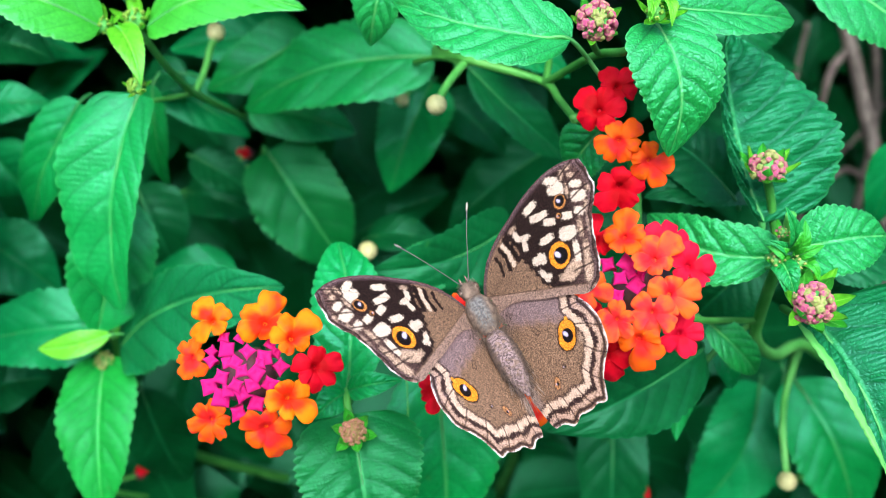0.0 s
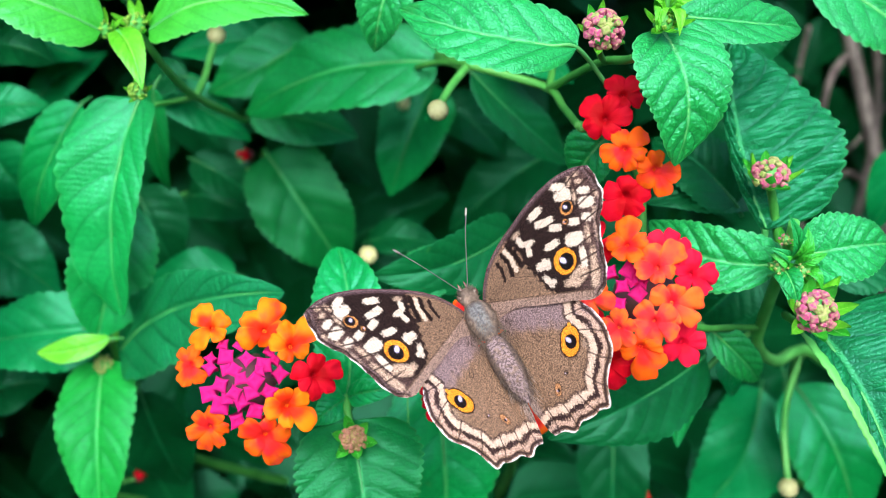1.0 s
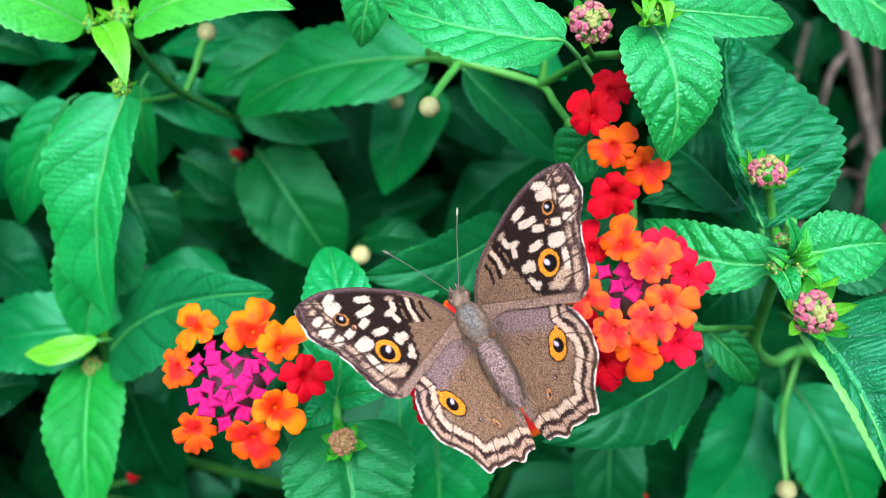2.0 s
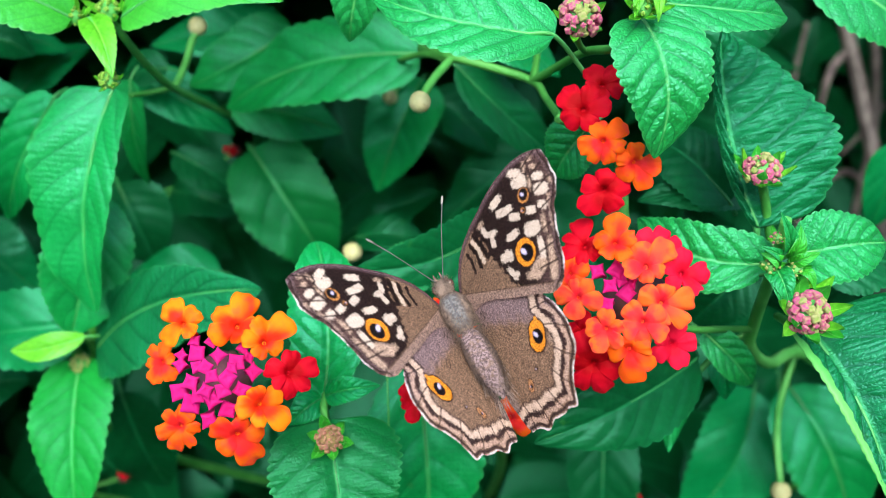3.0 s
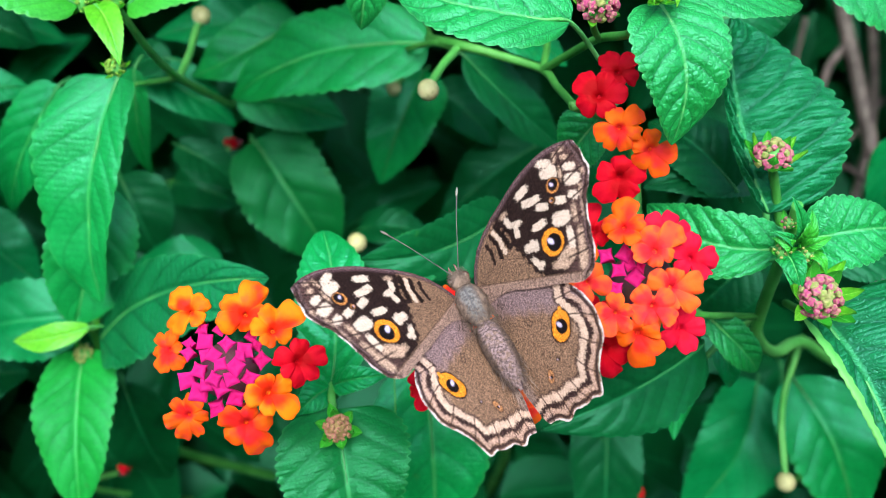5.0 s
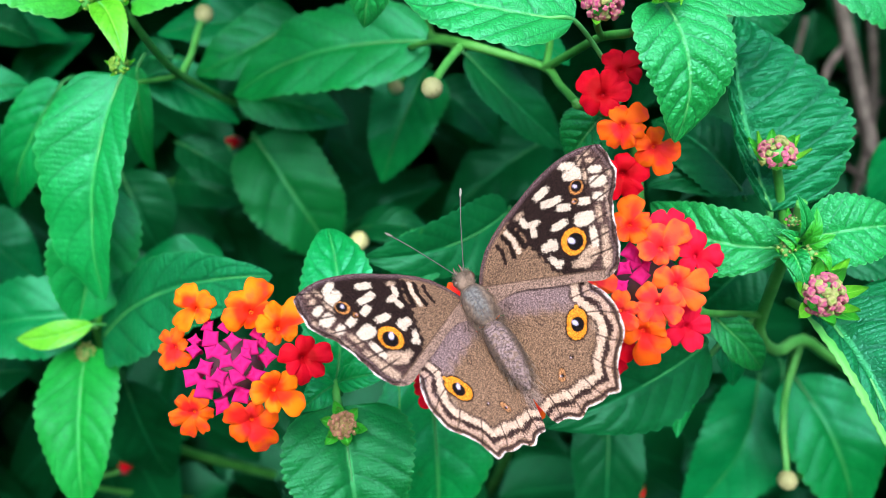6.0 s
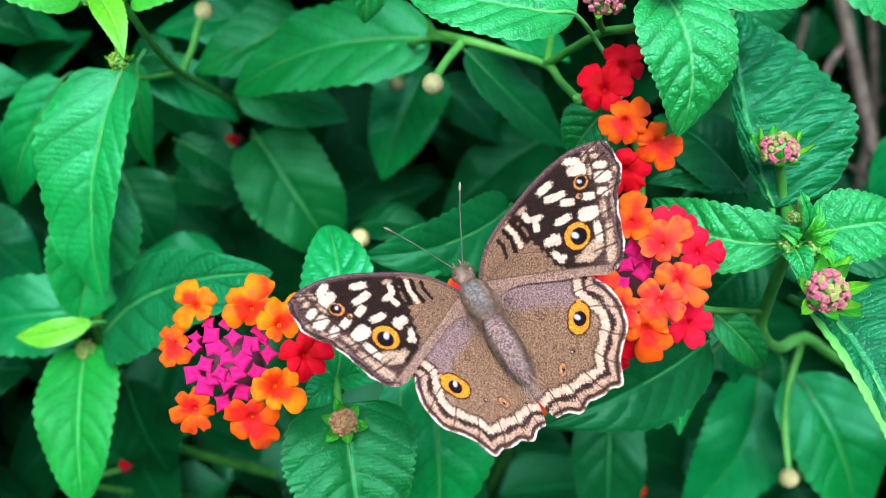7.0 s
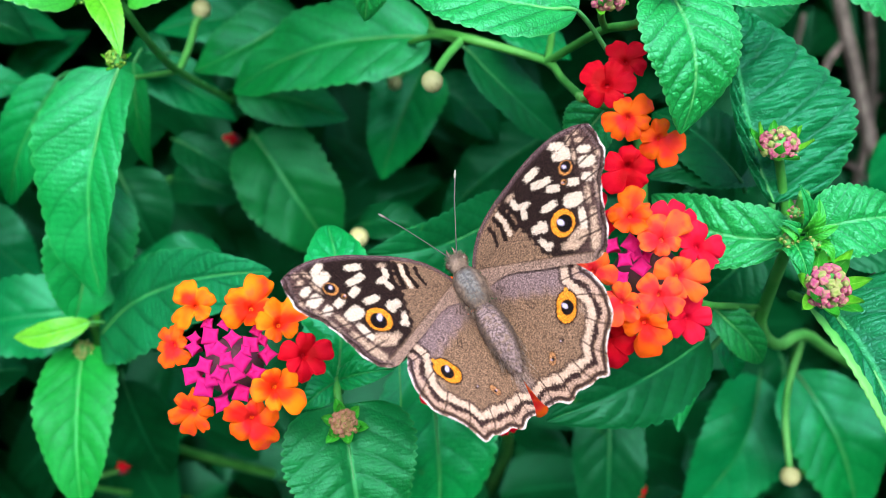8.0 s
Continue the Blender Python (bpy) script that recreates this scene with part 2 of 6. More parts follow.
SOIL = plain_material("soil_and_litter", (0.020, 0.014, 0.010), (0.075, 0.055, 0.040), 0.95, 60, 1.0)


def wing_material():
    n = Nodes("wing_scales")
    paint = n.add("VertexColor")
    paint.layer_name = "scales"
    fine = n.noise(5200, 4, 0.75)
    dust = n.noise(2600, 4, 0.7)
    plain = n.step(n.add("RGBToBW", i0=paint.outputs[0]).outputs[0], 0.16, 0.45)
    shade = n.math("MULTIPLY", n.step(fine, 0.40, 0.60, 0.50, 1.52), n.step(dust, 0.35, 0.65, 0.82, 1.16))
    shade = n.math("ADD", shade, n.math("MULTIPLY", n.math("MULTIPLY", n.math("SUBTRACT", 1.0, shade), plain), 0.82))
    colour = n.add("VectorMath", i0=paint.outputs[0], i1=shade)
    colour.operation = "MULTIPLY"
    flecks = n.math("MULTIPLY", n.step(n.noise(4600, 2, 0.6), 0.56, 0.64, 0.0, 0.55), n.math("SUBTRACT", 1.0, plain))
    speckled = n.mix(flecks, colour.outputs[0], (0.03, 0.018, 0.014))
    n.set(base=speckled, rough=0.75, spec=0.06, normal=n.bump(fine, 0.35, 0.0001))
    return n.mat


WING = wing_material()


# ---- building helpers ----
def part(name, mesh, material, parent, label="", m=None):
    """Links a mesh as one part under a thing or a part."""
    if isinstance(mesh, bmesh.types.BMesh):
        bm, mesh = mesh, bpy.data.meshes.new(name)
        bm.to_mesh(mesh)
        bm.free()
        mesh.shade_smooth()
    if material and not mesh.materials:
        mesh.materials.append(material)
    ob = new(name, mesh)
    ob.parent = parent
    if m is not None:
        ob.matrix_basis = m
    if label:
        tagged(ob, label)
    return ob


def thing(name, place, label, category, group="", kind=""):
    ob = new(name)
    ob.empty_display_size = 0.004
    ob.location = place
    return tagged(ob, label, category, group, kind)


def sheet(name, places, rows, cols, uv=None, wrap=False):
    """A mesh from a grid of places (rows x cols x 3)."""
    index = np.arange(rows * cols).reshape(rows, cols)
    nxt = np.roll(index, -1, 1) if wrap else index[:, 1:]
    here = index if wrap else index[:, :-1]
    faces = np.stack([here[:-1], nxt[:-1], nxt[1:], here[1:]], -1).reshape(-1, 4)
    mesh = bpy.data.meshes.new(name)
    mesh.from_pydata(places.reshape(-1, 3).tolist(), [], faces.tolist())
    if uv is not None:
        layer = mesh.uv_layers.new(name="UVMap")
        layer.data.foreach_set("uv", uv.reshape(-1, 2)[faces.ravel()].astype(np.float32).ravel())
    mesh.shade_smooth()
    return mesh


def tube_mesh(name, points, radii, sides=10):
    """A tapering tube along points (metres), closed at both ends."""
    pts = [Vector(p) for p in points]
    fine, rad = [], []
    for k in range(len(pts) - 1):
        p0, p1, p2, p3 = pts[max(k - 1, 0)], pts[k], pts[k + 1], pts[min(k + 2, len(pts) - 1)]
        for j in range(6):
            t = j / 6
            fine.append(0.5 * (2 * p1 + (p2 - p0) * t + (2 * p0 - 5 * p1 + 4 * p2 - p3) * t * t + (3 * p1 - p0 - 3 * p2 + p3) * t**3))
            rad.append(radii[k] * (1 - t) + radii[k + 1] * t)
    fine.append(pts[-1])
    rad.append(radii[-1])
    side = Vector((0.3, 0.5, 0.81))
    rings = []
    for k, p in enumerate(fine):
        d = (fine[min(k + 1, len(fine) - 1)] - fine[max(k - 1, 0)]).normalized()
        a = d.cross(side).normalized()
        b = d.cross(a)
        rings.append([p + rad[k] * (math.cos(w) * a + math.sin(w) * b) for w in (2 * math.pi * i / sides for i in range(sides))])
    rings = [[fine[0]] * sides] + rings + [[fine[-1]] * sides]
    return sheet(name, np.array([[tuple(v) for v in ring] for ring in rings]), len(rings), sides, wrap=True)


def stem(parent, points, radius, end_radius=None, material=None, name="stem", label=""):
    """A stem through places in the shrub's axes (mm)."""
    base = parent.location
    pts = [at(*p) - base for p in points]
    end_radius = radius if end_radius is None else end_radius
    radii = [(radius + (end_radius - radius) * k / (len(pts) - 1)) / 1000 for k in range(len(pts))]
    return part(name, tube_mesh(name, pts, radii), material or STEM, parent, label)


LEAF_COUNT = [0]


def leaf(parent, base, tip, width, tone="mid", face=(0, 0), bend=2.0, arc=0.0, fold=0.25, rug=0.25, teeth=15, rows=96, cols=32, stalk=3.0, full=0.62, curl=0.0, ribs=0.0, sides=(1.0, 1.0), notch_depth=0.085, blunt=0.68, wavy=1.0, hem=0.0, label=""):
    """A toothed, ovate lantana leaf from base to tip (shrub's axes, mm). face: lean of the upper side off the w axis; bend: how far
    it arches (mm); arc: sideways bow (mm); fold: rise of the halves from the midrib; rug: height of the quilting (mm);
    hem: share of the second half whose pale underside is rolled over its edge."""
    LEAF_COUNT[0] += 1
    rng = np.random.default_rng(LEAF_COUNT[0])
    b, e = Vector(base), Vector(tip)
    length = (e - b).length
    along = (e - b).normalized()
    up = Vector((face[0], face[1], 1.0))
    up = (up - up.dot(along) * along).normalized()
    across = along.cross(up)
    t = np.linspace(0, 1, rows)[:, None]
    s = np.linspace(-1, 1, cols)[None, :]
    s = np.sign(s) * np.abs(s) ** 0.9
    a = np.abs(s)
    shape = np.sin(np.pi * np.clip(t, 0, 1) ** full) ** blunt * (1 - 0.30 * t**8)
    shape = np.maximum(shape, 0.02 * (1 - t) + 0.004)
    saw = (t * teeth + 0.25 * np.sin(t * 9 + LEAF_COUNT[0])) % 1.0
    tooth = np.abs(np.sin(np.pi * saw**1.25)) ** 0.6
    notch = 1 + notch_depth * (tooth - 0.6) * a**6 * np.sin(np.pi * t) ** 0.4 * (teeth > 0)
    wob = 1 + 0.04 * np.sin(t * 5.1 + rng.uniform(0, 6)) + 0.03 * np.sin(t * 11 + rng.uniform(0, 6)) * np.sign(s)
    half = width / 2 * shape * wob * np.where(s < 0, sides[0], sides[1])
    x = s * half * notch
    along_vein = t + 0.016 * np.sin(t * 9 + rng.uniform(0, 6)) + np.where(s < 0, 0.045, 0.0)
    phase = along_vein * VEINS - (1.2 * a + 0.5 * a * a)
    fr = phase % 1.0
    quilt = np.abs(np.sin(np.pi * fr)) ** 0.55 * (1 - a**8) * np.clip(a / 0.12, 0, 1)
    small = np.sin(s * half * 4.2 + 3 * np.sin(t * length * 0.9)) * np.sin(t * length * 3.3 + 2 * np.sin(s * half * 1.3)) * 0.28
    cells = quilt + small * quilt
    z = fold * np.abs(x) * (1 - 0.35 * a) - curl * (a**3) * half
    z = z + rug * cells * np.sin(np.pi * np.clip(t, 0.02, 0.98)) ** 0.5 - 0.25 * np.exp(-((a / 0.09) ** 2)) * (rug > 0)
    z = z + 0.35 * np.sin(t * length * 0.33 + rng.uniform(0, 6)) * a**2 * np.sign(s) * (half / 6)
    z = z + ribs * np.abs(np.sin(t * length * 1.15 + 1.2 * np.sin(a * 7) - a * 2)) ** 0.7 * quilt
    y = t * length + 0 * s
    swell = 0
    for k in range(4):
        kx, ky = rng.uniform(0.15, 0.55) * rng.choice((-1, 1)), rng.uniform(0.15, 0.45)
        swell = swell + np.sin(kx * x + ky * y + rng.uniform(0, 6)) / 4
    z = z + wavy * (0.10 + 0.045 * width) * swell * (0.3 + 0.7 * a)
    z = z + bend * 4 * t * (1 - t)
    x = x + arc * 4 * t * (1 - t)
    o = np.array(b)
    loc = o + y[..., None] * np.array(along) + x[..., None] * np.array(across) + z[..., None] * np.array(up)
    rot = np.array(BUSH.to_3x3())
    places = loc @ rot.T / 1000 + np.array(BUSH.translation) - np.array(parent.location)
    uv = np.stack([0.5 + s / 2 + 0 * t, along_vein + 0 * s], -1)
    blade = part("leaf", sheet("leaf", places, rows, cols, uv), LEAF[tone], parent, label)
    if hem:
        roll = np.linspace(0, 1, 8)[None, :]
        rim, inner = loc[:, -1][:, None], loc[:, cols // 2][:, None]
        ragged = hem * np.clip(t / 0.12, 0, 1) * (1 + 0.07 * np.sin(t * 31) + 0.07 * np.sin(t * 73))
        fold_over = rim + (inner - rim) * (roll * ragged)[..., None] + np.array(up) * (0.10 + 0.45 * np.sin(np.pi * roll**0.7)[..., None] * (ragged * half[:, -1:] / 2.2)[..., None] + 0.30 * roll[..., None])
        fold_over = fold_over @ rot.T / 1000 + np.array(BUSH.translation) - np.array(parent.location)
        part("rolled_edge", sheet("rolled_edge", fold_over, rows, 8, np.stack([0.55 + 0.3 * roll + 0 * t, t + 0 * roll], -1)), UNDERSIDE, blade, "pale green underside rolled over the edge")
    rib = []
    for k in range(9):
        tt = min(k / 8, 0.97)
        rib.append(b + along * (tt * length) + across * (arc * 4 * tt * (1 - tt)) + up * (bend * 4 * tt * (1 - tt) - 0.22))
    rib = [b - along * (stalk * 0.6) - up * stalk] + rib
    pts = [at(*p) - parent.location for p in rib]
    thick = 0.008 * width + 0.14
    radii = [thick * 1.5 / 1000] * 2 + [thick * (1 - 0.11 * k) / 1000 for k in range(8)]
    part("midrib", tube_mesh("midrib", pts, radii, 6), RIB_BRIGHT if tone in ("lime", "bright") else RIB_DARK if tone in ("mid", "deep", "shade", "gloss") else RIB, blade)
    return blade


# ---- flowers ----
def floret_mesh(lobes, seed, rows=18, cols=110, tube=1.5):
    """A corolla with rounded, uneven lobes (angle, length in radii), flared from a narrow tube below."""
    rng = np.random.default_rng(seed)
    lobes = sorted((a % 360, size) for a, size in lobes)
    th = np.linspace(0, 2 * np.pi, cols, endpoint=False)[None, :]
    rim = np.full(th.shape, 0.42 * np.mean([size for _, size in lobes]))
    mid, lift, slant = np.zeros(th.shape), np.zeros(th.shape), np.zeros(th.shape)
    for k, (a, size) in enumerate(lobes):
        before, after = (a - lobes[k - 1][0]) % 360, (lobes[(k + 1) % len(lobes)][0] - a) % 360
        off = (th - math.radians(a) + np.pi) % (2 * np.pi) - np.pi
        half = np.where(off < 0, np.clip(0.56 * before, 24, 46), np.clip(0.56 * after, 24, 46)) * np.pi / 180
        q = np.clip(np.abs(off) / half, 0, 1)
        frill = 1 + 0.035 * np.sin(q * 7 + rng.uniform(0, 6)) + 0.025 * np.sin(off * 15 + rng.uniform(0, 6)) - 0.05 * np.exp(-((off / 0.10) ** 2)) * rng.uniform(0, 1)
        edge = 0.30 * size + 0.70 * size * (1 - q**3.2) ** 0.45 * frill
        best = (q < 1) & (edge > rim)
        rim = np.where(best, edge, rim)
        mid = np.where(best, 1 - q * q, mid)
        lift = np.where(best, rng.uniform(-0.30, 0.22), lift)
        slant = np.where(best, rng.uniform(-0.20, 0.20) * off / half, slant)
    r = np.linspace(0, 1, rows)[:, None]
    rad = 0.07 + (rim - 0.07) * r
    z = 0.16 * r**1.2 - 0.16 * r**3 + (lift * np.sqrt(mid) + slant) * r**2 * 0.9 - 0.05 * (1 - mid) * r**3 + 0.05 * mid * np.sin(r * 3.1)
    z = z + 0.028 * np.sin(th * 11 + seed) * r**3 + 0.02 * np.sin(th * 17 + 2 * seed) * r**4 - 0.16 * np.exp(-((rad / 0.13) ** 2))
    flare = np.stack([rad * np.cos(th), rad * np.sin(th), z], -1)
    down = np.linspace(1, 0, 5)[:, None]
    neck = np.stack([(0.07 + 0.03 * down) * np.cos(th), (0.07 + 0.03 * down) * np.sin(th), -0.17 - tube * down + 0 * th], -1)
    uv = np.concatenate([np.zeros((5, cols, 2)), np.stack([r + 0 * th, th / 6.2832 + 0 * r], -1)])
    return sheet("floret", np.concatenate([neck, flare]), rows + 5, cols, uv, wrap=True)


def star_mesh(name, seed, points=4, waist=0.52, high=0.55, rows=9, cols=32, sharp=0.0):
    """An unopened bud: a puffed cushion with drawn-out corners on a short stalk."""
    rng = np.random.default_rng(seed)
    th = np.linspace(0, 2 * np.pi, cols, endpoint=False)[None, :]
    corner = np.abs(np.cos(th * points / 2)) ** 1.6
    rim = waist + (1 - waist) * corner * (1 + 0.12 * np.sin(th + seed))
    if sharp:
        rim = (np.abs(np.cos(th)) ** sharp + np.abs(np.sin(th)) ** sharp) ** (-1 / sharp) * (1 + 0.14 * np.sin(th + seed))
    r = np.linspace(0, 1, rows)[:, None]
    top = np.stack([rim * np.sin(r * np.pi / 2) * np.cos(th), rim * np.sin(r * np.pi / 2) * np.sin(th),
                    high * np.cos(r * np.pi / 2) ** 1.2 - 0.18 * np.exp(-((r / 0.25) ** 2)) + 0.12 * corner * r**2 + 0 * th], -1)
    q = np.linspace(0, 1, 6)[:, None]
    under = np.stack([(rim * (1 - q) ** 1.4 + 0.2 * q) * np.cos(th), (rim * (1 - q) ** 1.4 + 0.2 * q) * np.sin(th), -2.6 * q - 0.1 + 0 * th], -1)
    uv = np.concatenate([np.stack([0.25 + 0.75 * r + 0 * th, th / 6.2832 + 0 * r], -1), np.zeros((6, cols, 2)) + 0.5])
    return sheet(name, np.concatenate([top, under]), rows + 6, cols, uv, wrap=True)


def ball_mesh(name, rx, ry, rz, rows=14, cols=22, rough=0.0, seed=0):
    rng = np.random.default_rng(seed)
    p = np.linspace(0, np.pi, rows)[:, None]
    th = np.linspace(0, 2 * np.pi, cols, endpoint=False)[None, :]
    k = 1 + rough * np.sin(th * 9 + 4 * p) * np.sin(p * 9)
    return sheet(name, np.stack([rx * k * np.sin(p) * np.cos(th), ry * k * np.sin(p) * np.sin(th), rz * k * np.cos(p) + 0 * th], -1), rows, cols, wrap=True)


STARS, THROATS = {}, {}
for hue in PETAL:
    THROATS[hue] = star_mesh("throat", 3, 5, 0.9, 0.25, 5, 16)
    THROATS[hue].materials.append(PETAL[hue])
    for form in (2, 3):
        mesh = star_mesh("bud", form, 4, (0.74, 0.82)[form - 2], 0.6)
        mesh.materials.append(PETAL[hue])
        STARS[hue, form] = mesh
    for form in range(2):
        mesh = star_mesh("bud", form + len(hue), 4, 0.5, 0.34, 9, 48, (0.80, 0.96)[form])
        mesh.materials.append(PETAL[hue])
        STARS[hue, form] = mesh


def facing(place, normal, spin):
    """A pose at place whose z axis is the normal (world axes)."""
    q = Vector(normal).to_track_quat("Z", "Y").to_matrix().to_4x4()
    return Matrix.Translation(place) @ q @ pose(0, 0, 0, 0, 0, spin)


class Head:
    """A lantana flower head about a centre that lies behind its face."""

    def __init__(self, centre, label, core=5.0, name="flower_head"):
        self.centre = Vector(centre)
        self.ob = thing(name, at(*centre), label, "flower", "lantana flowers")
        self.count = 0
        part("receptacle", ball_mesh("receptacle", core / 1000, core / 1000, core / 1000, rough=0.08), RECEPTACLE, self.ob)

    def put(self, mesh, name, place, radius, spin):
        self.count += 1
        out = way(*(Vector(place) - self.centre))
        return part(name, mesh, None, self.ob, m=facing(at(*place) - self.ob.location, out, spin) @ Matrix.Scale(radius / 1000, 4))

    def floret(self, place, hue, lobes):
        """lobes: angle and length (mm) of each lobe as seen from the front; the floret itself leans outwards."""
        self.count += 1
        out = (Vector(place) - self.centre).normalized()
        out = (out + Vector((0, 0, 0.5))).normalized()
        m = facing((0, 0, 0), out, 0).to_3x3()
        size, laid = max(length for _, length in lobes), []
        for a, length in lobes:
            d = Vector((math.cos(math.radians(a)), math.sin(math.radians(a)), 0)) * length
            d.z = -(out.x * d.x + out.y * d.y) / out.z
            d = m.inverted() @ d
            laid.append((math.degrees(math.atan2(d.y, d.x)), d.length / size))
        mesh = floret_mesh(laid, self.count + int(abs(place[0]) * 10))
        mesh.materials.append(PETAL[hue])
        turn = Matrix.Translation(at(*place) - self.ob.location) @ BUSH.to_3x3().to_4x4() @ m.to_4x4()
        ob = part("floret", mesh, None, self.ob, m=turn @ Matrix.Scale(size / 1000, 4))
        part("throat", THROATS[hue], RECEPTACLE, ob, m=pose(0, 0, -0.22) @ Matrix.Scale(0.07, 4))
        return ob

    def bud(self, place, radius, hue="pink", spin=0.0, form=0):
        return self.put(STARS[hue, form], "bud", place, radius, spin)


def bract_mesh(long, wide):
    t = np.linspace(0, 1, 8)[:, None]
    s = np.linspace(-1, 1, 5)[None, :]
    half = wide / 2 * np.sin(np.pi * (0.15 + 0.85 * t) ** 0.8) ** 0.8 + 0.02 * wide
    place = np.stack([s * half, t * long + 0 * s, 0.25 * wide * s * s + 0.35 * long * t * t + 0 * s], -1)
    return sheet("bract", place / 1000, 8, 5, np.stack([0.5 + s / 2 + 0 * t, t + 0 * s], -1))


BRACT = bract_mesh(4.3, 2.6)
BRACT.materials.append(LEAF["fresh"])
BRACT_LIME = bract_mesh(5.0, 2.1)
BRACT_LIME.materials.append(LEAF["lime"])


BUDS = []


def bud_head(centre, radius, axis, label, hue="blush", knobs=38, bracts=8, spread=1.0, flower_stalk=()):
    """A round head of unopened buds with a ruff of narrow green bracts (shrub's axes, mm)."""
    place = at(*centre)
    ob = thing("bud_head", place, label, "flower bud", "lantana buds")
    n = way(*axis)
    frame_m = facing((0, 0, 0), n, 20)
    part("receptacle", ball_mesh("receptacle", radius * 0.66 / 1000, radius * 0.66 / 1000, radius * 0.66 / 1000), PETAL["straw"] if hue == "straw" else STEM_YOUNG, ob)
    for k in range(knobs):
        z = 1 - (k + 0.5) / knobs * 1.15
        a = k * 2.39996
        q = math.sqrt(max(0, 1 - z * z))
        d = Vector((q * math.cos(a), q * math.sin(a), z))
        d = (d + Vector((math.sin(k * 5.1), math.sin(k * 3.7), math.sin(k * 7.3))) * 0.10).normalized()
        m = frame_m @ facing(d * radius * (0.84 + 0.07 * math.sin(k * 2.9)) / 1000, d, 37 * k) @ Matrix.Scale(radius * 0.19 * (0.75 + 0.5 * ((k * 7) % 5) / 5) / 1000, 4)
        part("bud", STARS["bud_pale" if hue == "blush" and (k < 9 and k % 3 or k % 7 == 0) else hue, 2 + k % 2], None, ob, m=m)
    for k in range(bracts):
        a = 360 * k / bracts + 17 * (k % 3)
        m = frame_m @ pose(0, 0, -0.25 * radius / 1000, 0, 0, a) @ pose(0, radius * 0.55 / 1000, 0, 12 + 14 * (k % 3)) @ Matrix.Scale(radius / 4.2 * spread, 4)
        part("bract", BRACT_LIME if hue == "bud_lime" or hue == "blush" and k % 2 else BRACT, None, ob, m=m)
    if flower_stalk:
        stem(ob, flower_stalk, 0.75, 0.7, STEM, "stalk")
    return ob


def seed_head(centre, radius, stalk, label):
    ob = thing("seed_head", at(*centre), label, "flower bud", "spent heads")
    part("core", ball_mesh("core", radius / 1000, radius / 1000, radius / 1000, 18, 28, 0.05), CREAM, ob)
    for k in range(30):
        z = 1 - (k + 0.5) / 30 * 1.9
        a = k * 2.39996
        q = math.sqrt(max(0, 1 - z * z))
        d = Vector((q * math.cos(a), q * math.sin(a), z))
        part("scale", SCALE_MESH, CREAM, ob, m=facing(d * radius * 0.93 / 1000, d, 50 * k) @ Matrix.Scale(radius * 0.22 / 1000, 4))
    if stalk:
        stem(ob, stalk, 0.75, 0.85, STEM_YOUNG, "stalk")
    return ob


SCALE_MESH = star_mesh("scale", 5, 4, 0.8, 0.35, 5, 12)
SCALE_MESH.materials.append(CREAM)

# ---- the ground ----
def build_ground():
    bm = bmesh.new()
    bmesh.ops.create_grid(bm, x_segments=60, y_segments=60, size=1.5)
    for v in bm.verts:
        v.co.z = 0.02 * noise.noise(v.co * 4) + 0.008 * noise.noise(v.co * 17)
        if max(abs(v.co.x), abs(v.co.y)) > 1.45:
            v.co.x *= 300
            v.co.y *= 300
            v.co.z = 0
    me = bpy.data.meshes.new("ground")
    bm.to_mesh(me)
    bm.free()
    me.materials.append(SOIL)
    me.shade_smooth()
    tagged(new("ground", me), "dark bare soil with leaf litter under the shrub", "ground", kind="structure")


build_ground()


def build_unseen_wall():
    """A plain wall, added unseen behind the camera to block low sky light."""
    bm = bmesh.new()
    bmesh.ops.create_cube(bm, size=1.0)
    for v in bm.verts:
        v.co = Vector((v.co.x * 7.0, v.co.y * 0.22 - 1.5, v.co.z * 2.3 + 1.10))
    bmesh.ops.bevel(bm, geom=bm.edges[:], offset=0.015, segments=2, affect="EDGES")
    me = bpy.data.meshes.new("wall_south")
    bm.to_mesh(me)
    bm.free()
    me.materials.append(WALL_GREY)
    tagged(new("wall_south", me), "plain grey wall added unseen behind the camera to block sky light", "wall", kind="structure")


build_unseen_wall()

# ---- the shrub: stems and leaves, sprig by sprig ----

# a woody stock from which the sprigs spring
STOCK = thing("woody_stems", (0.05, 0.2, 0.0), "thin grey-brown woody stems at the heart of the shrub", "stem")
part("stem", tube_mesh("stem", [Vector((0, 0, -0.02)), Vector((0.01, 0.02, 0.2)), at(20, -140, -330) - STOCK.location], (0.012, 0.01, 0.008)), WOOD, STOCK)
stem(STOCK, [(186.2, 128.7, -289.0), (189.3, 100.7, -284.0), (193.7, 79.2, -282.0), (198.8, 47.3, -279.0), (204.1, 21.2, -279.0), (190.0, -90.0, -300.0), (20.0, -140.0, -330.0)], 3.16, 3.95, WOOD)
stem(STOCK, [(192.9, 96.2, -285.0), (184.9, 88.6, -283.0), (179.3, 76.9, -284.0), (176.3, 48.6, -291.0)], 2.12, 1.59, WOOD)
stem(STOCK, [(176.8, 109.8, -299.0), (172.4, 67.5, -309.0), (178.0, 5.9, -309.0)], 1.39, 1.11, WOOD)
stem(STOCK, [(224.4, 74.7, -319.0), (202.7, 51.2, -314.0), (183.6, 39.5, -309.0), (168.7, 31.4, -314.0)], 1.13, 0.85, WOOD)
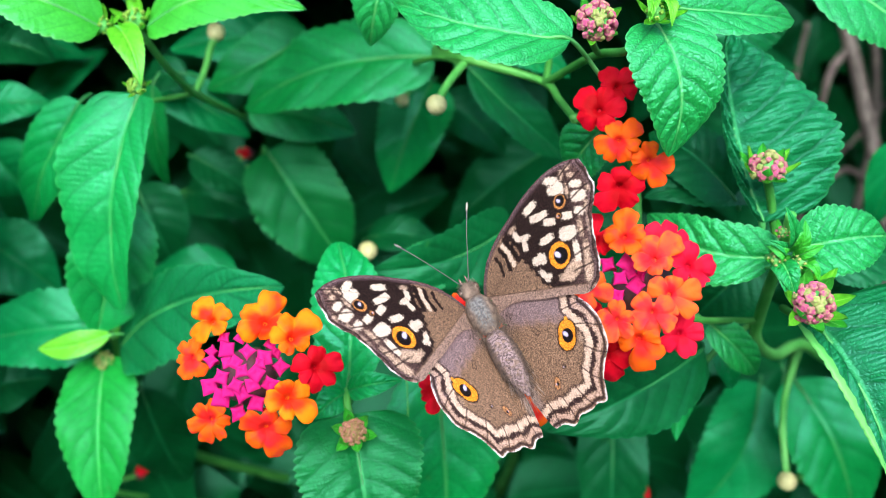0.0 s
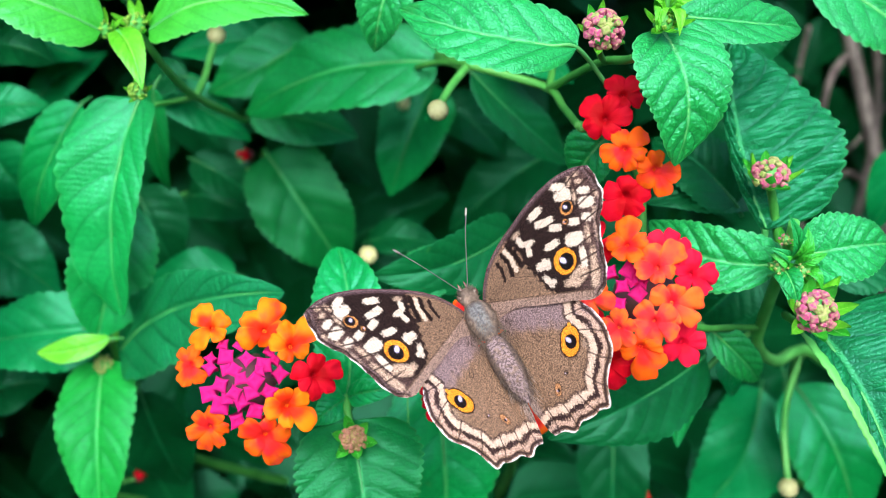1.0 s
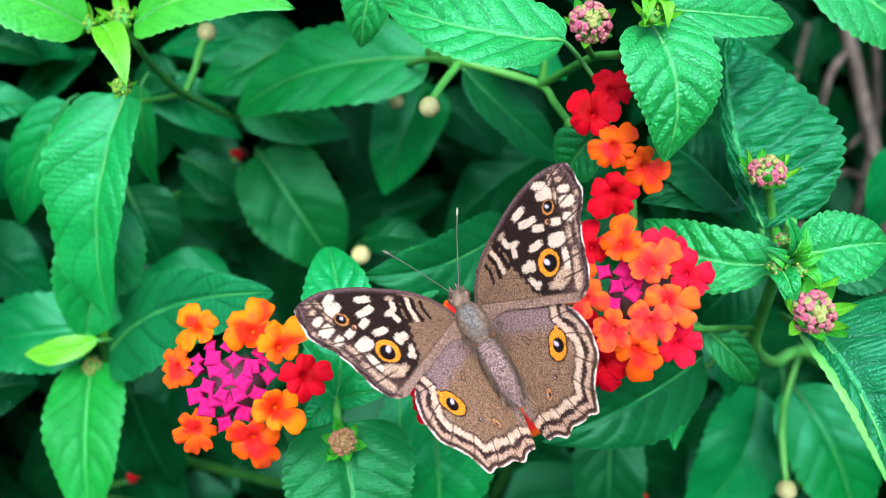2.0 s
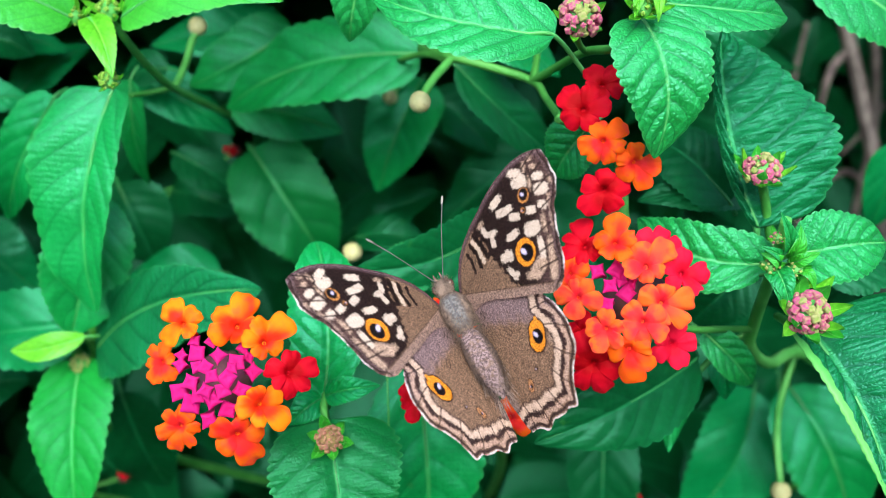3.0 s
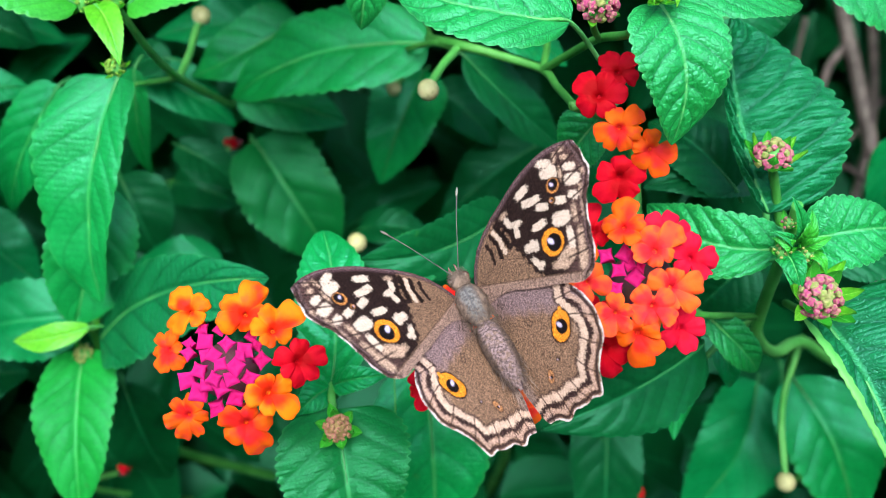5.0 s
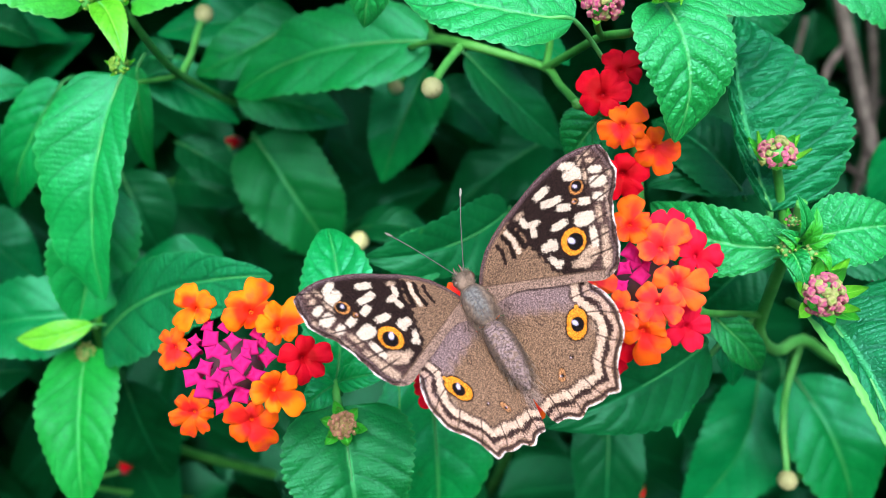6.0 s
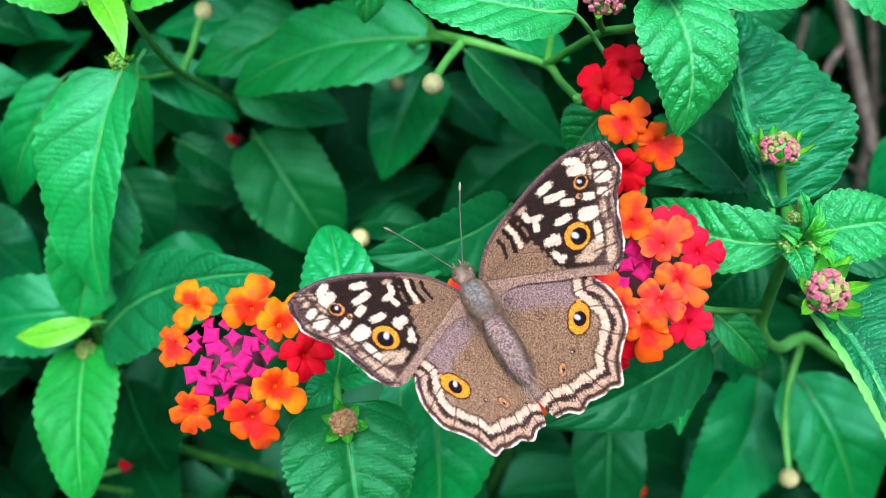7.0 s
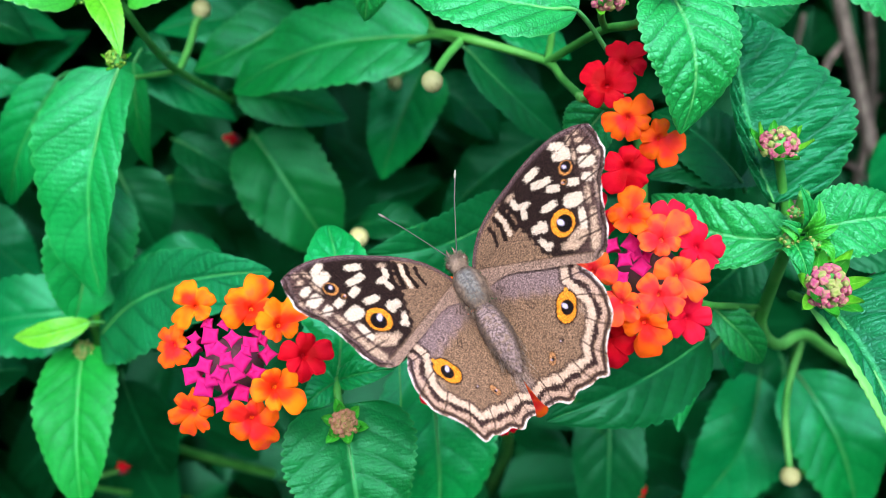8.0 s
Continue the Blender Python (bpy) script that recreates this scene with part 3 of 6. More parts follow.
stem(STOCK, [(221.0, 140.6, -329.0), (221.6, 69.7, -324.0), (209.4, 3.2, -329.0)], 2.62, 2.04, WOOD)
stem(STOCK, [(182.3, 30.4, -299.0), (196.9, 38.8, -301.0), (209.7, 30.4, -299.0), (223.4, 33.1, -299.0)], 1.64, 1.37, WOOD)

# upper left sprig
SPRIG = thing("lantana_sprig", at(-56.6, 39.2, -31.0), "upright green lantana sprig with long toothed leaves and yellow-green tip", "plant", "lantana sprigs")
stem(SPRIG, [(-58.4, 44.0, -27.0), (-55.9, 39.2, -31.0), (-55.7, 36.4, -44.0), (-56.0, 35.2, -64.0), (-53.5, 35.2, -102.0), (-59.4, 40.8, -149.0), (-50.0, 30.0, -250.0), (20.0, -140.0, -330.0)], 0.65, 1.05, STEM_YOUNG)
stem(SPRIG, [(-56.0, 35.2, -64.0), (-55.1, 41.3, -69.0), (-54.9, 47.0, -73.0), (-53.7, 50.5, -73.0)], 0.79, 0.79, STEM_YOUNG)
stem(SPRIG, [(-56.0, 35.2, -64.0), (-58.4, 33.1, -57.0), (-61.2, 31.4, -51.0)], 0.62, 0.49, STEM_YOUNG)
leaf(SPRIG, (-62.6, 40.6, -25.0), (-85.0, 46.9, -19.0), 13.7, "fresh", face=(0.1, 0.25), bend=4, fold=0.25, rug=0.3)
leaf(SPRIG, (-54.6, 41.4, -27.0), (-23.8, 41.6, -17.0), 11.4, "fresh", face=(0, 0.15), bend=3, fold=0.2, rug=0.2, arc=-3)
leaf(SPRIG, (-60.0, 47.1, -27.0), (-62.1, 57.8, -19.0), 9.2, "fresh", face=(0, 0.2))
leaf(SPRIG, (-59.8, 40.9, -25.0), (-53.2, 29.0, -19.0), 5.3, "lime", face=(0.2, 0.2), bend=2, fold=0.35, rug=0.12, arc=-0.8)
leaf(SPRIG, (-60.1, 30.6, -38.0), (-66.8, -13.0, -48.0), 17.6, "soft", face=(-0.18, 0.22), bend=4, arc=1.6, fold=0.34, rug=0.30, full=0.52, stalk=2, blunt=0.42, sides=(0.72, 1.26))
leaf(SPRIG, (-69.7, 11.2, -56.0), (-76.1, -18.8, -59.0), 18.5, "soft", face=(0.5, -0.2), bend=2, full=0.8, stalk=4, blunt=0.55)
leaf(SPRIG, (-82.1, 33.3, -64.0), (-98.0, 6.6, -76.0), 13.7, "gloss", face=(-0.1, 0.15), bend=3, fold=0.3, rug=0.4, blunt=0.5)
leaf(SPRIG, (-64.0, 36.2, -59.0), (-64.7, 14.8, -74.0), 8.6, "soft", face=(-0.2, 0.5), bend=2)
leaf(SPRIG, (-63.5, 43.5, -84.0), (-76.4, 41.6, -89.0), 9.9, "deep", face=(0, 0.3))
leaf(SPRIG, (-76.0, 44.0, -98.0), (-52.0, 30.0, -104.0), 13.0, "mid", face=(-0.1, 0.4), bend=3, stalk=2)
leaf(SPRIG, (-70.0, 26.0, -112.0), (-52.0, 14.0, -118.0), 12.0, "deep", face=(-0.1, 0.4), bend=3, stalk=2)
LEFT_SPRIG = SPRIG

# far left leaves
SPRIG = thing("lantana_sprig", at(-122.5, 29.1, -104.0), "shaded green lantana sprig deep in the shrub", "plant", "lantana sprigs")
stem(SPRIG, [(-126.0, 43.4, -99.0), (-124.1, 29.1, -104.0), (-127.5, 6.5, -114.0), (-110.0, -60.0, -220.0), (20.0, -140.0, -330.0)], 1.07, 1.38, STEM)
leaf(SPRIG, (-119.0, 36.7, -94.0), (-103.1, 38.3, -97.0), 11.5, "mid", face=(-0.1, 0.2), bend=2, fold=0.15)
leaf(SPRIG, (-120.0, 27.0, -99.0), (-110.5, 14.7, -105.0), 16.6, "mid", face=(-0.2, 0.3), bend=3)
leaf(SPRIG, (-128.2, 3.3, -109.0), (-106.9, -12.5, -114.0), 20.4, "mid", face=(0, 0.5), bend=4)
leaf(SPRIG, (-124.1, 55.0, -104.0), (-106.4, 51.5, -109.0), 15.4, "deep", face=(0, 0.5), bend=4)
leaf(SPRIG, (-124.1, -39.5, -104.0), (-107.9, -35.6, -109.0), 16.9, "deep", face=(0, 0.5), bend=4)
leaf(SPRIG, (-130.7, 60.4, -114.0), (-103.3, 55.6, -121.0), 14.5, "mid", face=(0, 0.3), bend=3)
leaf(SPRIG, (-121.6, 43.8, -129.0), (-101.6, 60.0, -134.0), 13.6, "mid", face=(0, 0.3), bend=3)
leaf(SPRIG, (-131.0, 18.1, -121.0), (-121.6, -1.5, -129.0), 18.2, "mid", face=(0, 0.3), bend=3)

# lower left sprig
SPRIG = thing("lantana_sprig", at(-77.7, -21.0, -71.0), "green lantana sprig with four spreading leaves and a small bud", "plant", "lantana sprigs")
stem(SPRIG, [(-77.0, -19.7, -71.0), (-78.6, -27.5, -81.0), (-82.9, -48.6, -104.0), (-60.0, -80.0, -180.0), (20.0, -140.0, -330.0)], 1.27, 1.55, STEM)
leaf(SPRIG, (-77.7, -17.3, -71.0), (-114.8, -22.7, -75.0), 18.6, "mid", face=(-0.1, 0.2), bend=4, rug=0.2, fold=0.2)
leaf(SPRIG, (-73.2, -18.8, -59.0), (-89.3, -22.0, -59.0), 5.5, "lime", face=(0, 0.2), bend=2, arc=-1.2, fold=0.3, rug=0.1, full=0.8)
leaf(SPRIG, (-77.0, -19.0, -71.0), (-67.8, -15.2, -73.0), 6.4, "lime", face=(0.1, 0.3), bend=2, fold=0.3, rug=0.1)
leaf(SPRIG, (-73.6, -22.1, -67.0), (-29.9, -7.2, -31.0), 21.0, "quilt", face=(-0.1, 0.18), bend=4, rug=0.25, fold=0.2, arc=-3.4, blunt=0.55, sides=(0.72, 1.1))
leaf(SPRIG, (-77.9, -24.8, -68.0), (-74.9, -57.7, -59.0), 17.3, "matte", face=(0.05, 0.25), bend=4, rug=0.35, fold=0.3, full=0.66, blunt=0.5)
leaf(SPRIG, (-79.7, -37.2, -99.0), (-73.4, -66.2, -119.0), 18.7, "deep", face=(0, 0.4), bend=4)

# the thick stem across the top with the old leaf
SPRIG = thing("lantana_sprig", at(4.2, 38.5, -45.0), "stout green lantana stem with a large drooping leaf", "plant", "lantana sprigs")
stem(SPRIG, [(21.8, 21.4, -9.0), (21.5, 27.5, -27.0), (20.2, 32.4, -37.0), (12.0, 35.9, -41.0), (4.1, 38.6, -44.0), (-1.1, 42.9, -59.0), (-6.8, 54.6, -109.0), (-30.0, 40.0, -240.0), (20.0, -140.0, -330.0)], 0.64, 1.28, STEM)
stem(SPRIG, [(20.2, 32.4, -37.0), (23.9, 33.1, -25.0), (26.1, 32.4, -11.0), (28.6, 30.4, 1.0), (30.5, 31.8, 7.0)], 0.77, 0.67, STEM)
stem(SPRIG, [(20.2, 32.4, -37.0), (20.6, 35.7, -35.0), (20.7, 38.5, -33.0)], 0.77, 0.55, STEM)
stem(SPRIG, [(3.6, 38.1, -45.0), (-0.5, 40.4, -51.0), (-6.2, 41.3, -61.0)], 0.72, 0.60, STEM)
leaf(SPRIG, (-1.5, 42.8, -62.0), (-48.8, 34.1, -83.0), 21.0, "soft", face=(-0.1, 0.18), bend=5, rug=0.3, fold=0.15, arc=2.5, blunt=0.6)
leaf(SPRIG, (-52.4, 38.3, -104.0), (-24.1, 31.8, -111.0), 15.5, "soft", face=(-0.1, 0.2), bend=4)
leaf(SPRIG, (-35.1, 55.9, -95.0), (-62.0, 41.6, -97.0), 17.0, "soft", face=(-0.1, 0.2), bend=4, arc=-3)
leaf(SPRIG, (-37.9, 57.7, -109.0), (-73.8, 53.5, -104.0), 16.9, "mid", face=(-0.1, 0.2), bend=4)
leaf(SPRIG, (5.9, 40.9, -64.0), (31.4, 22.3, -84.0), 13.4, "deep", face=(0.3, 0.3), bend=3, arc=3)
leaf(SPRIG, (11.9, 44.9, -59.0), (28.8, 38.4, -64.0), 10.1, "mid", face=(0.1, 0.4), bend=3)
TOP_STEM = SPRIG

# top sprig with pale bud head and shining leaves
SPRIG = thing("lantana_sprig", at(30.5, 32.2, 7.0), "fresh lantana sprig with quilted shining leaves and a pale tip", "plant", "lantana sprigs")
stem(SPRIG, [(28.6, 30.4, 1.0), (30.5, 32.2, 7.0), (30.8, 35.3, 11.0), (30.7, 39.9, 13.0)], 0.74, 0.58, STEM)
stem(SPRIG, [(25.8, 32.0, -9.0), (23.2, 31.4, 1.0), (22.2, 32.4, 8.0)], 0.53, 0.53, STEM)
leaf(SPRIG, (19.9, 32.1, 1.0), (-8.1, 39.9, -6.0), 13.4, "bright", face=(0.1, 0.35), bend=4, rug=0.6, fold=0.2, arc=-4, stalk=8)
leaf(SPRIG, (30.6, 32.8, 10.0), (33.3, 13.4, 7.0), 14.2, "bright", face=(0.05, 0.25), bend=4, rug=0.6, fold=0.12, arc=-1.5, full=0.55)
leaf(SPRIG, (33.4, 35.5, 7.0), (56.7, 36.6, -5.0), 8.3, "bright", face=(0, 0.3), bend=3, rug=0.3, arc=2)
leaf(SPRIG, (47.8, 39.1, -24.0), (65.1, 41.9, -29.0), 9.4, "deep", face=(0, -0.3), bend=3)
leaf(SPRIG, (-8.4, 52.9, -19.0), (-13.4, 37.3, -27.0), 10.7, "bright", face=(0, 0.3), bend=3, rug=0.35)
leaf(SPRIG, (31.6, 35.7, 11.0), (35.9, 36.7, 13.0), 2.9, "lime", face=(0.2, 0.3), fold=0.4)
leaf(SPRIG, (30.4, 35.7, 11.0), (26.0, 37.5, 13.0), 2.9, "lime", face=(-0.2, 0.3), fold=0.4)
leaf(SPRIG, (30.2, 34.6, 12.0), (28.7, 31.0, 15.0), 2.1, "lime", face=(-0.2, 0.3), fold=0.4, rug=0.1)
leaf(SPRIG, (31.0, 34.6, 12.0), (31.8, 30.6, 15.0), 2.1, "lime", face=(0.2, 0.3), fold=0.4, rug=0.1)
leaf(SPRIG, (28.1, 21.2, -17.0), (23.6, 13.7, -27.0), 9.6, "bright", face=(-0.3, 0.1), bend=2, rug=0.35)
TOP_SPRIG = SPRIG

# right sprig: quilted leaves round two bud heads
SPRIG = thing("lantana_sprig", at(55.3, -0.8, -7.0), "upright lantana sprig with deeply quilted toothed leaves", "plant", "lantana sprigs")
stem(SPRIG, [(53.7, 5.3, 1.0), (54.9, 1.0, -5.0), (57.8, -3.8, -17.0), (61.4, -13.0, -35.0), (63.1, -18.1, -42.0), (72.9, -23.3, -59.0), (93.2, -26.2, -84.0), (150.0, -70.0, -160.0), (20.0, -140.0, -330.0)], 0.85, 1.5, STEM_YOUNG)
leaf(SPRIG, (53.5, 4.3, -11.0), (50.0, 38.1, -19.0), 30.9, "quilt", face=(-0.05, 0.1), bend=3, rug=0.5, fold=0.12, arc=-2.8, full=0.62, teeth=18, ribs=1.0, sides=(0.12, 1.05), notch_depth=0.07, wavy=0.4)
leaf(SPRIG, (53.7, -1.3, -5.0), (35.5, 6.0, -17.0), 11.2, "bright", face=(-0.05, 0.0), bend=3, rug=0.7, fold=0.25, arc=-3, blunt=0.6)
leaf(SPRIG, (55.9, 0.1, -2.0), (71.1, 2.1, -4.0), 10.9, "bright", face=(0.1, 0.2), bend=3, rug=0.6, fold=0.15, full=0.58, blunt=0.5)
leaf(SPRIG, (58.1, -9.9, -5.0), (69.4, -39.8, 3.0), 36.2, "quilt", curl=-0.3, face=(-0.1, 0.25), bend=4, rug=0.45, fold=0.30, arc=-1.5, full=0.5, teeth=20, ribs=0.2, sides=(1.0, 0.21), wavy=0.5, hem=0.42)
leaf(SPRIG, (54.0, 0.1, -1.0), (51.3, 6.4, 5.0), 2.6, "bright", face=(0, 0.2), fold=0.4, rug=0.1)
leaf(SPRIG, (51.8, -2.6, -1.0), (52.5, -7.6, 3.0), 3.1, "bright", face=(0, 0.2), fold=0.4, rug=0.1)
leaf(SPRIG, (52.7, -0.8, -1.0), (49.0, 1.4, 3.0), 2.1, "bright", face=(0, 0.2), fold=0.4, rug=0.1)
leaf(SPRIG, (69.4, -3.0, -24.0), (86.3, -1.0, -29.0), 11.5, "deep", face=(0, 0.4))
leaf(SPRIG, (53.9, -0.2, 0.0), (55.0, 4.6, 3.0), 2.6, "fresh", face=(0.2, 0.2), fold=0.35, rug=0.15)
leaf(SPRIG, (52.2, -1.2, 0.0), (49.6, 0.4, 2.0), 2.2, "fresh", face=(-0.2, 0.2), fold=0.35, rug=0.12)
leaf(SPRIG, (54.6, -1.2, 0.0), (58.4, 0.6, 2.0), 2.0, "fresh", face=(0.2, 0.2), fold=0.35, rug=0.12)
leaf(SPRIG, (52.4, -1.8, 0.0), (53.6, -7.4, 3.0), 3.6, "bright", face=(-0.2, 0.1), fold=0.3, rug=0.2)
leaf(SPRIG, (55.4, -2.4, 0.0), (57.6, -5.2, 2.0), 2.0, "fresh", face=(0.3, 0.1), fold=0.35, rug=0.12)
RIGHT_SPRIG = SPRIG

# leaves behind the right-hand flowers
SPRIG = thing("lantana_sprig", at(56.2, -13.6, -34.0), "green lantana side shoot behind the orange flowers", "plant", "lantana sprigs")
stem(SPRIG, [(61.6, -14.1, -37.0), (51.9, -13.0, -24.0), (42.1, -11.7, -9.0), (36.9, -9.4, -5.0)], 0.60, 0.60, STEM)
stem(SPRIG, [(61.1, -15.0, -39.0), (56.7, -17.8, -39.0), (51.6, -22.0, -37.0)], 0.56, 0.56, STEM)
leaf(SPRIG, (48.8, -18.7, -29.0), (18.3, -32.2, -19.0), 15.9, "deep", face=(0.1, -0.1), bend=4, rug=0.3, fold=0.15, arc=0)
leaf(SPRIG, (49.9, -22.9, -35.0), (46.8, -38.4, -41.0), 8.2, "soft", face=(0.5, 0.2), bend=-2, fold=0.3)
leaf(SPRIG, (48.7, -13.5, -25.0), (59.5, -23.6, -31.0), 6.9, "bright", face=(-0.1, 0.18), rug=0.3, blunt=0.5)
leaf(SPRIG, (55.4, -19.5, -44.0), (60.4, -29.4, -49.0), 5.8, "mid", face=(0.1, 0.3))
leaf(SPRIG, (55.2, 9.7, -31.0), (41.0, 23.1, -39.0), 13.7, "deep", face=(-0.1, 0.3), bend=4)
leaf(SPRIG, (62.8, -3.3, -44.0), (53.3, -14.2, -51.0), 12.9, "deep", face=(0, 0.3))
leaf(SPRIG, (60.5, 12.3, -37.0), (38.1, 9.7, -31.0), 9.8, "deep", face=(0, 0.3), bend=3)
SIDE_SHOOT = SPRIG

# sprig below the butterfly
SPRIG = thing("lantana_sprig", at(-16.8, -24.8, -19.0), "small green lantana sprig with round toothed leaves", "plant", "lantana sprigs")
stem(SPRIG, [(-16.0, -28.2, -13.0), (-16.8, -24.8, -19.0), (-16.6, -22.9, -44.0), (-10.0, -30.0, -110.0), (20.0, -140.0, -330.0)], 0.62, 0.93, STEM)
leaf(SPRIG, (-16.9, -24.8, -19.0), (-19.6, 1.4, -27.0), 13.7, "gloss", face=(-0.1, 0.15), bend=3, rug=0.5, fold=0.2, arc=2, blunt=0.42, full=0.75)
leaf(SPRIG, (-16.5, -24.5, -17.0), (-7.1, -22.3, -14.0), 4.7, "gloss", face=(0.1, 0.3), bend=2, rug=0.25)
leaf(SPRIG, (-16.9, -24.8, -17.0), (-22.5, -29.2, -15.0), 5.1, "gloss", face=(-0.1, 0.2), bend=2, rug=0.25)
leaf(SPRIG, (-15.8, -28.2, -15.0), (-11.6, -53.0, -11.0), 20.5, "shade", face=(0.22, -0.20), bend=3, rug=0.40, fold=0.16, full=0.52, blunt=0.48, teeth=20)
leaf(SPRIG, (-1.6, -22.9, -44.0), (0.7, -61.9, -49.0), 22.7, "gloss", face=(0.2, -0.1), bend=4, rug=0.25, fold=0.15)
leaf(SPRIG, (13.5, 5.2, -39.0), (-13.8, -4.0, -31.0), 13.1, "deep", face=(0.3, -0.15), bend=4, rug=0.2, arc=-2)
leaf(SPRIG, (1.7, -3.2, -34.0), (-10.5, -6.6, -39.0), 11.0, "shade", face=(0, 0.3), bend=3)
stem(SPRIG, [(-7.3, -18.1, -31.0), (-6.7, -27.4, -29.0), (-6.5, -38.4, -31.0)], 0.16, 0.13, STEM_YOUNG)
LOW_SPRIG = SPRIG

# leaves in the shade of the shrub
SPRIG = thing("lantana_sprig", at(-36.5, 31.1, -121.0), "shaded lantana sprig with dull blue-green leaves", "plant", "lantana sprigs")
stem(SPRIG, [(-88.5, 17.4, -159.0), (-74.1, 21.3, -154.0), (-59.5, 28.2, -159.0), (-60.1, 33.0, -199.0), (-10.0, -10.0, -280.0), (20.0, -140.0, -330.0)], 1.15, 1.54, STEM_YOUNG)
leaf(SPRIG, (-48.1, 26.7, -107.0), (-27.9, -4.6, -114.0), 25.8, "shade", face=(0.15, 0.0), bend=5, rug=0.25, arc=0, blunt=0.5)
leaf(SPRIG, (-3.0, 47.0, -114.0), (-15.1, 15.9, -117.0), 20.7, "gloss", face=(-0.1, 0.2), bend=4, rug=0.25)
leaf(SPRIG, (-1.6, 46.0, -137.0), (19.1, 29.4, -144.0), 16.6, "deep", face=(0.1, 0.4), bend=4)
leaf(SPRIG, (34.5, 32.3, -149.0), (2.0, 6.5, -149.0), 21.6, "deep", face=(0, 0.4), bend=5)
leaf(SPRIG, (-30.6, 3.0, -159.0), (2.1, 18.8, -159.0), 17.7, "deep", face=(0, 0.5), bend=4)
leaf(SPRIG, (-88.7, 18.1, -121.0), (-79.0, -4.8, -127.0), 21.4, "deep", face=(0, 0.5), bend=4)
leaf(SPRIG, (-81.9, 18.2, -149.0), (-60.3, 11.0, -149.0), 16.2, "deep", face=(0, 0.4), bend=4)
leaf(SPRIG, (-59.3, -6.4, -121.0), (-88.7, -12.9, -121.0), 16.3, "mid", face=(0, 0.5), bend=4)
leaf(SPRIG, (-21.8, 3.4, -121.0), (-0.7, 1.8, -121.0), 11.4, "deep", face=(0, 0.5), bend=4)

# leaves low in the shade
SPRIG = thing("lantana_sprig", at(92.4, -34.1, -104.0), "shaded lantana sprig with large drooping leaves", "plant", "lantana sprigs")
stem(SPRIG, [(89.0, -23.0, -84.0), (92.0, -31.2, -99.0), (93.5, -43.4, -109.0), (110.0, -90.0, -200.0), (20.0, -140.0, -330.0)], 1.19, 1.33, STEM)
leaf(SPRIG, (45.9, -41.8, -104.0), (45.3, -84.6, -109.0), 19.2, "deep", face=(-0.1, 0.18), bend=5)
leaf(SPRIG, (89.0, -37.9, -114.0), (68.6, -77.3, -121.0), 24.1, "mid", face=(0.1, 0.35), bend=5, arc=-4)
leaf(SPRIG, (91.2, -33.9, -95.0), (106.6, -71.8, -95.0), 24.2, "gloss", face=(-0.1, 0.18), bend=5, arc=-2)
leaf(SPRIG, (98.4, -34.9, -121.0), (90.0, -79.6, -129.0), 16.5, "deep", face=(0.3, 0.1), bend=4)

# corner sprig
SPRIG = thing("lantana_sprig", at(70.4, 53.0, -29.0), "pale green lantana sprig at the edge of the shrub", "plant", "lantana sprigs")
stem(SPRIG, [(66.3, 53.5, -24.0), (82.4, 67.3, -39.0), (190.0, 110.0, -60.0), (270.0, 0.0, -250.0), (20.0, -140.0, -330.0)], 0.75, 0.97, STEM)
leaf(SPRIG, (66.3, 51.6, -24.0), (91.4, 36.1, -29.0), 15.6, "bright", face=(-0.1, 0.2), bend=4, arc=1, rug=0.3)
leaf(SPRIG, (115.3, 27.3, -89.0), (112.9, 6.1, -99.0), 13.2, "mid", face=(0, 0.3))

# ---- flower heads ----

# left head
HEAD = Head((-34.9, -22.7, -22.0), "lantana flower head with magenta buds ringed by orange florets", 5)
HEAD.floret((-36.2, -11.2, -1.0), "yellow", ((130, 4.2), (45, 3.1), (-40, 2.7), (222, 3.9)))
HEAD.floret((-40.2, -17.3, -4.0), "orange", ((180, 2.6), (90, 3.1), (10, 2.2), (255, 3.6), (300, 3.3), (138, 3.3)))
HEAD.floret((-27.6, -11.4, 0.5), "yellow", ((72, 5.0), (148, 4.2), (195, 4.2), (282, 2.5), (10, 2.9)))
HEAD.floret((-23.4, -13.8, 1.0), "yellow", ((112, 4.2), (45, 5.0), (-22, 2.8), (245, 2.5), (158, 3.5)))
HEAD.floret((-19.9, -18.4, 0.0), "red", ((168, 3.5), (82, 3.4), (6, 4.2), (-38, 3.8), (268, 4.0), (222, 3.0)))
HEAD.floret((-23.7, -22.8, 2.5), "yellow", ((105, 3.1), (32, 3.5), (-42, 5.0), (272, 3.1), (185, 3.5)))
HEAD.floret((-27.3, -27.6, 1.0), "orange", ((155, 4.2), (225, 3.8), (-58, 5.3), (0, 3.8), (75, 3.0)))
HEAD.floret((-36.4, -26.8, -1.0), "orange", ((140, 3.4), (65, 3.7), (-8, 2.9), (-60, 3.6), (256, 4.1), (195, 3.6)))
HEAD.bud((-36.0, -17.2, 0.1), 1.35, "pink", 0, 0)
HEAD.bud((-33.3, -15.4, 0.9), 1.62, "pink", 37, 1)
HEAD.bud((-30.2, -15.6, 1.5), 1.44, "pink", 74, 0)
HEAD.bud((-27.5, -16.7, 0.7), 1.62, "pink", 21, 1)
HEAD.bud((-25.6, -18.3, -1.4), 1.62, "pink", 58, 0)
HEAD.bud((-31.6, -17.3, 2.6), 1.35, "pink", 5, 1)
HEAD.bud((-30.7, -18.4, 3.0), 1.44, "pink", 42, 0)
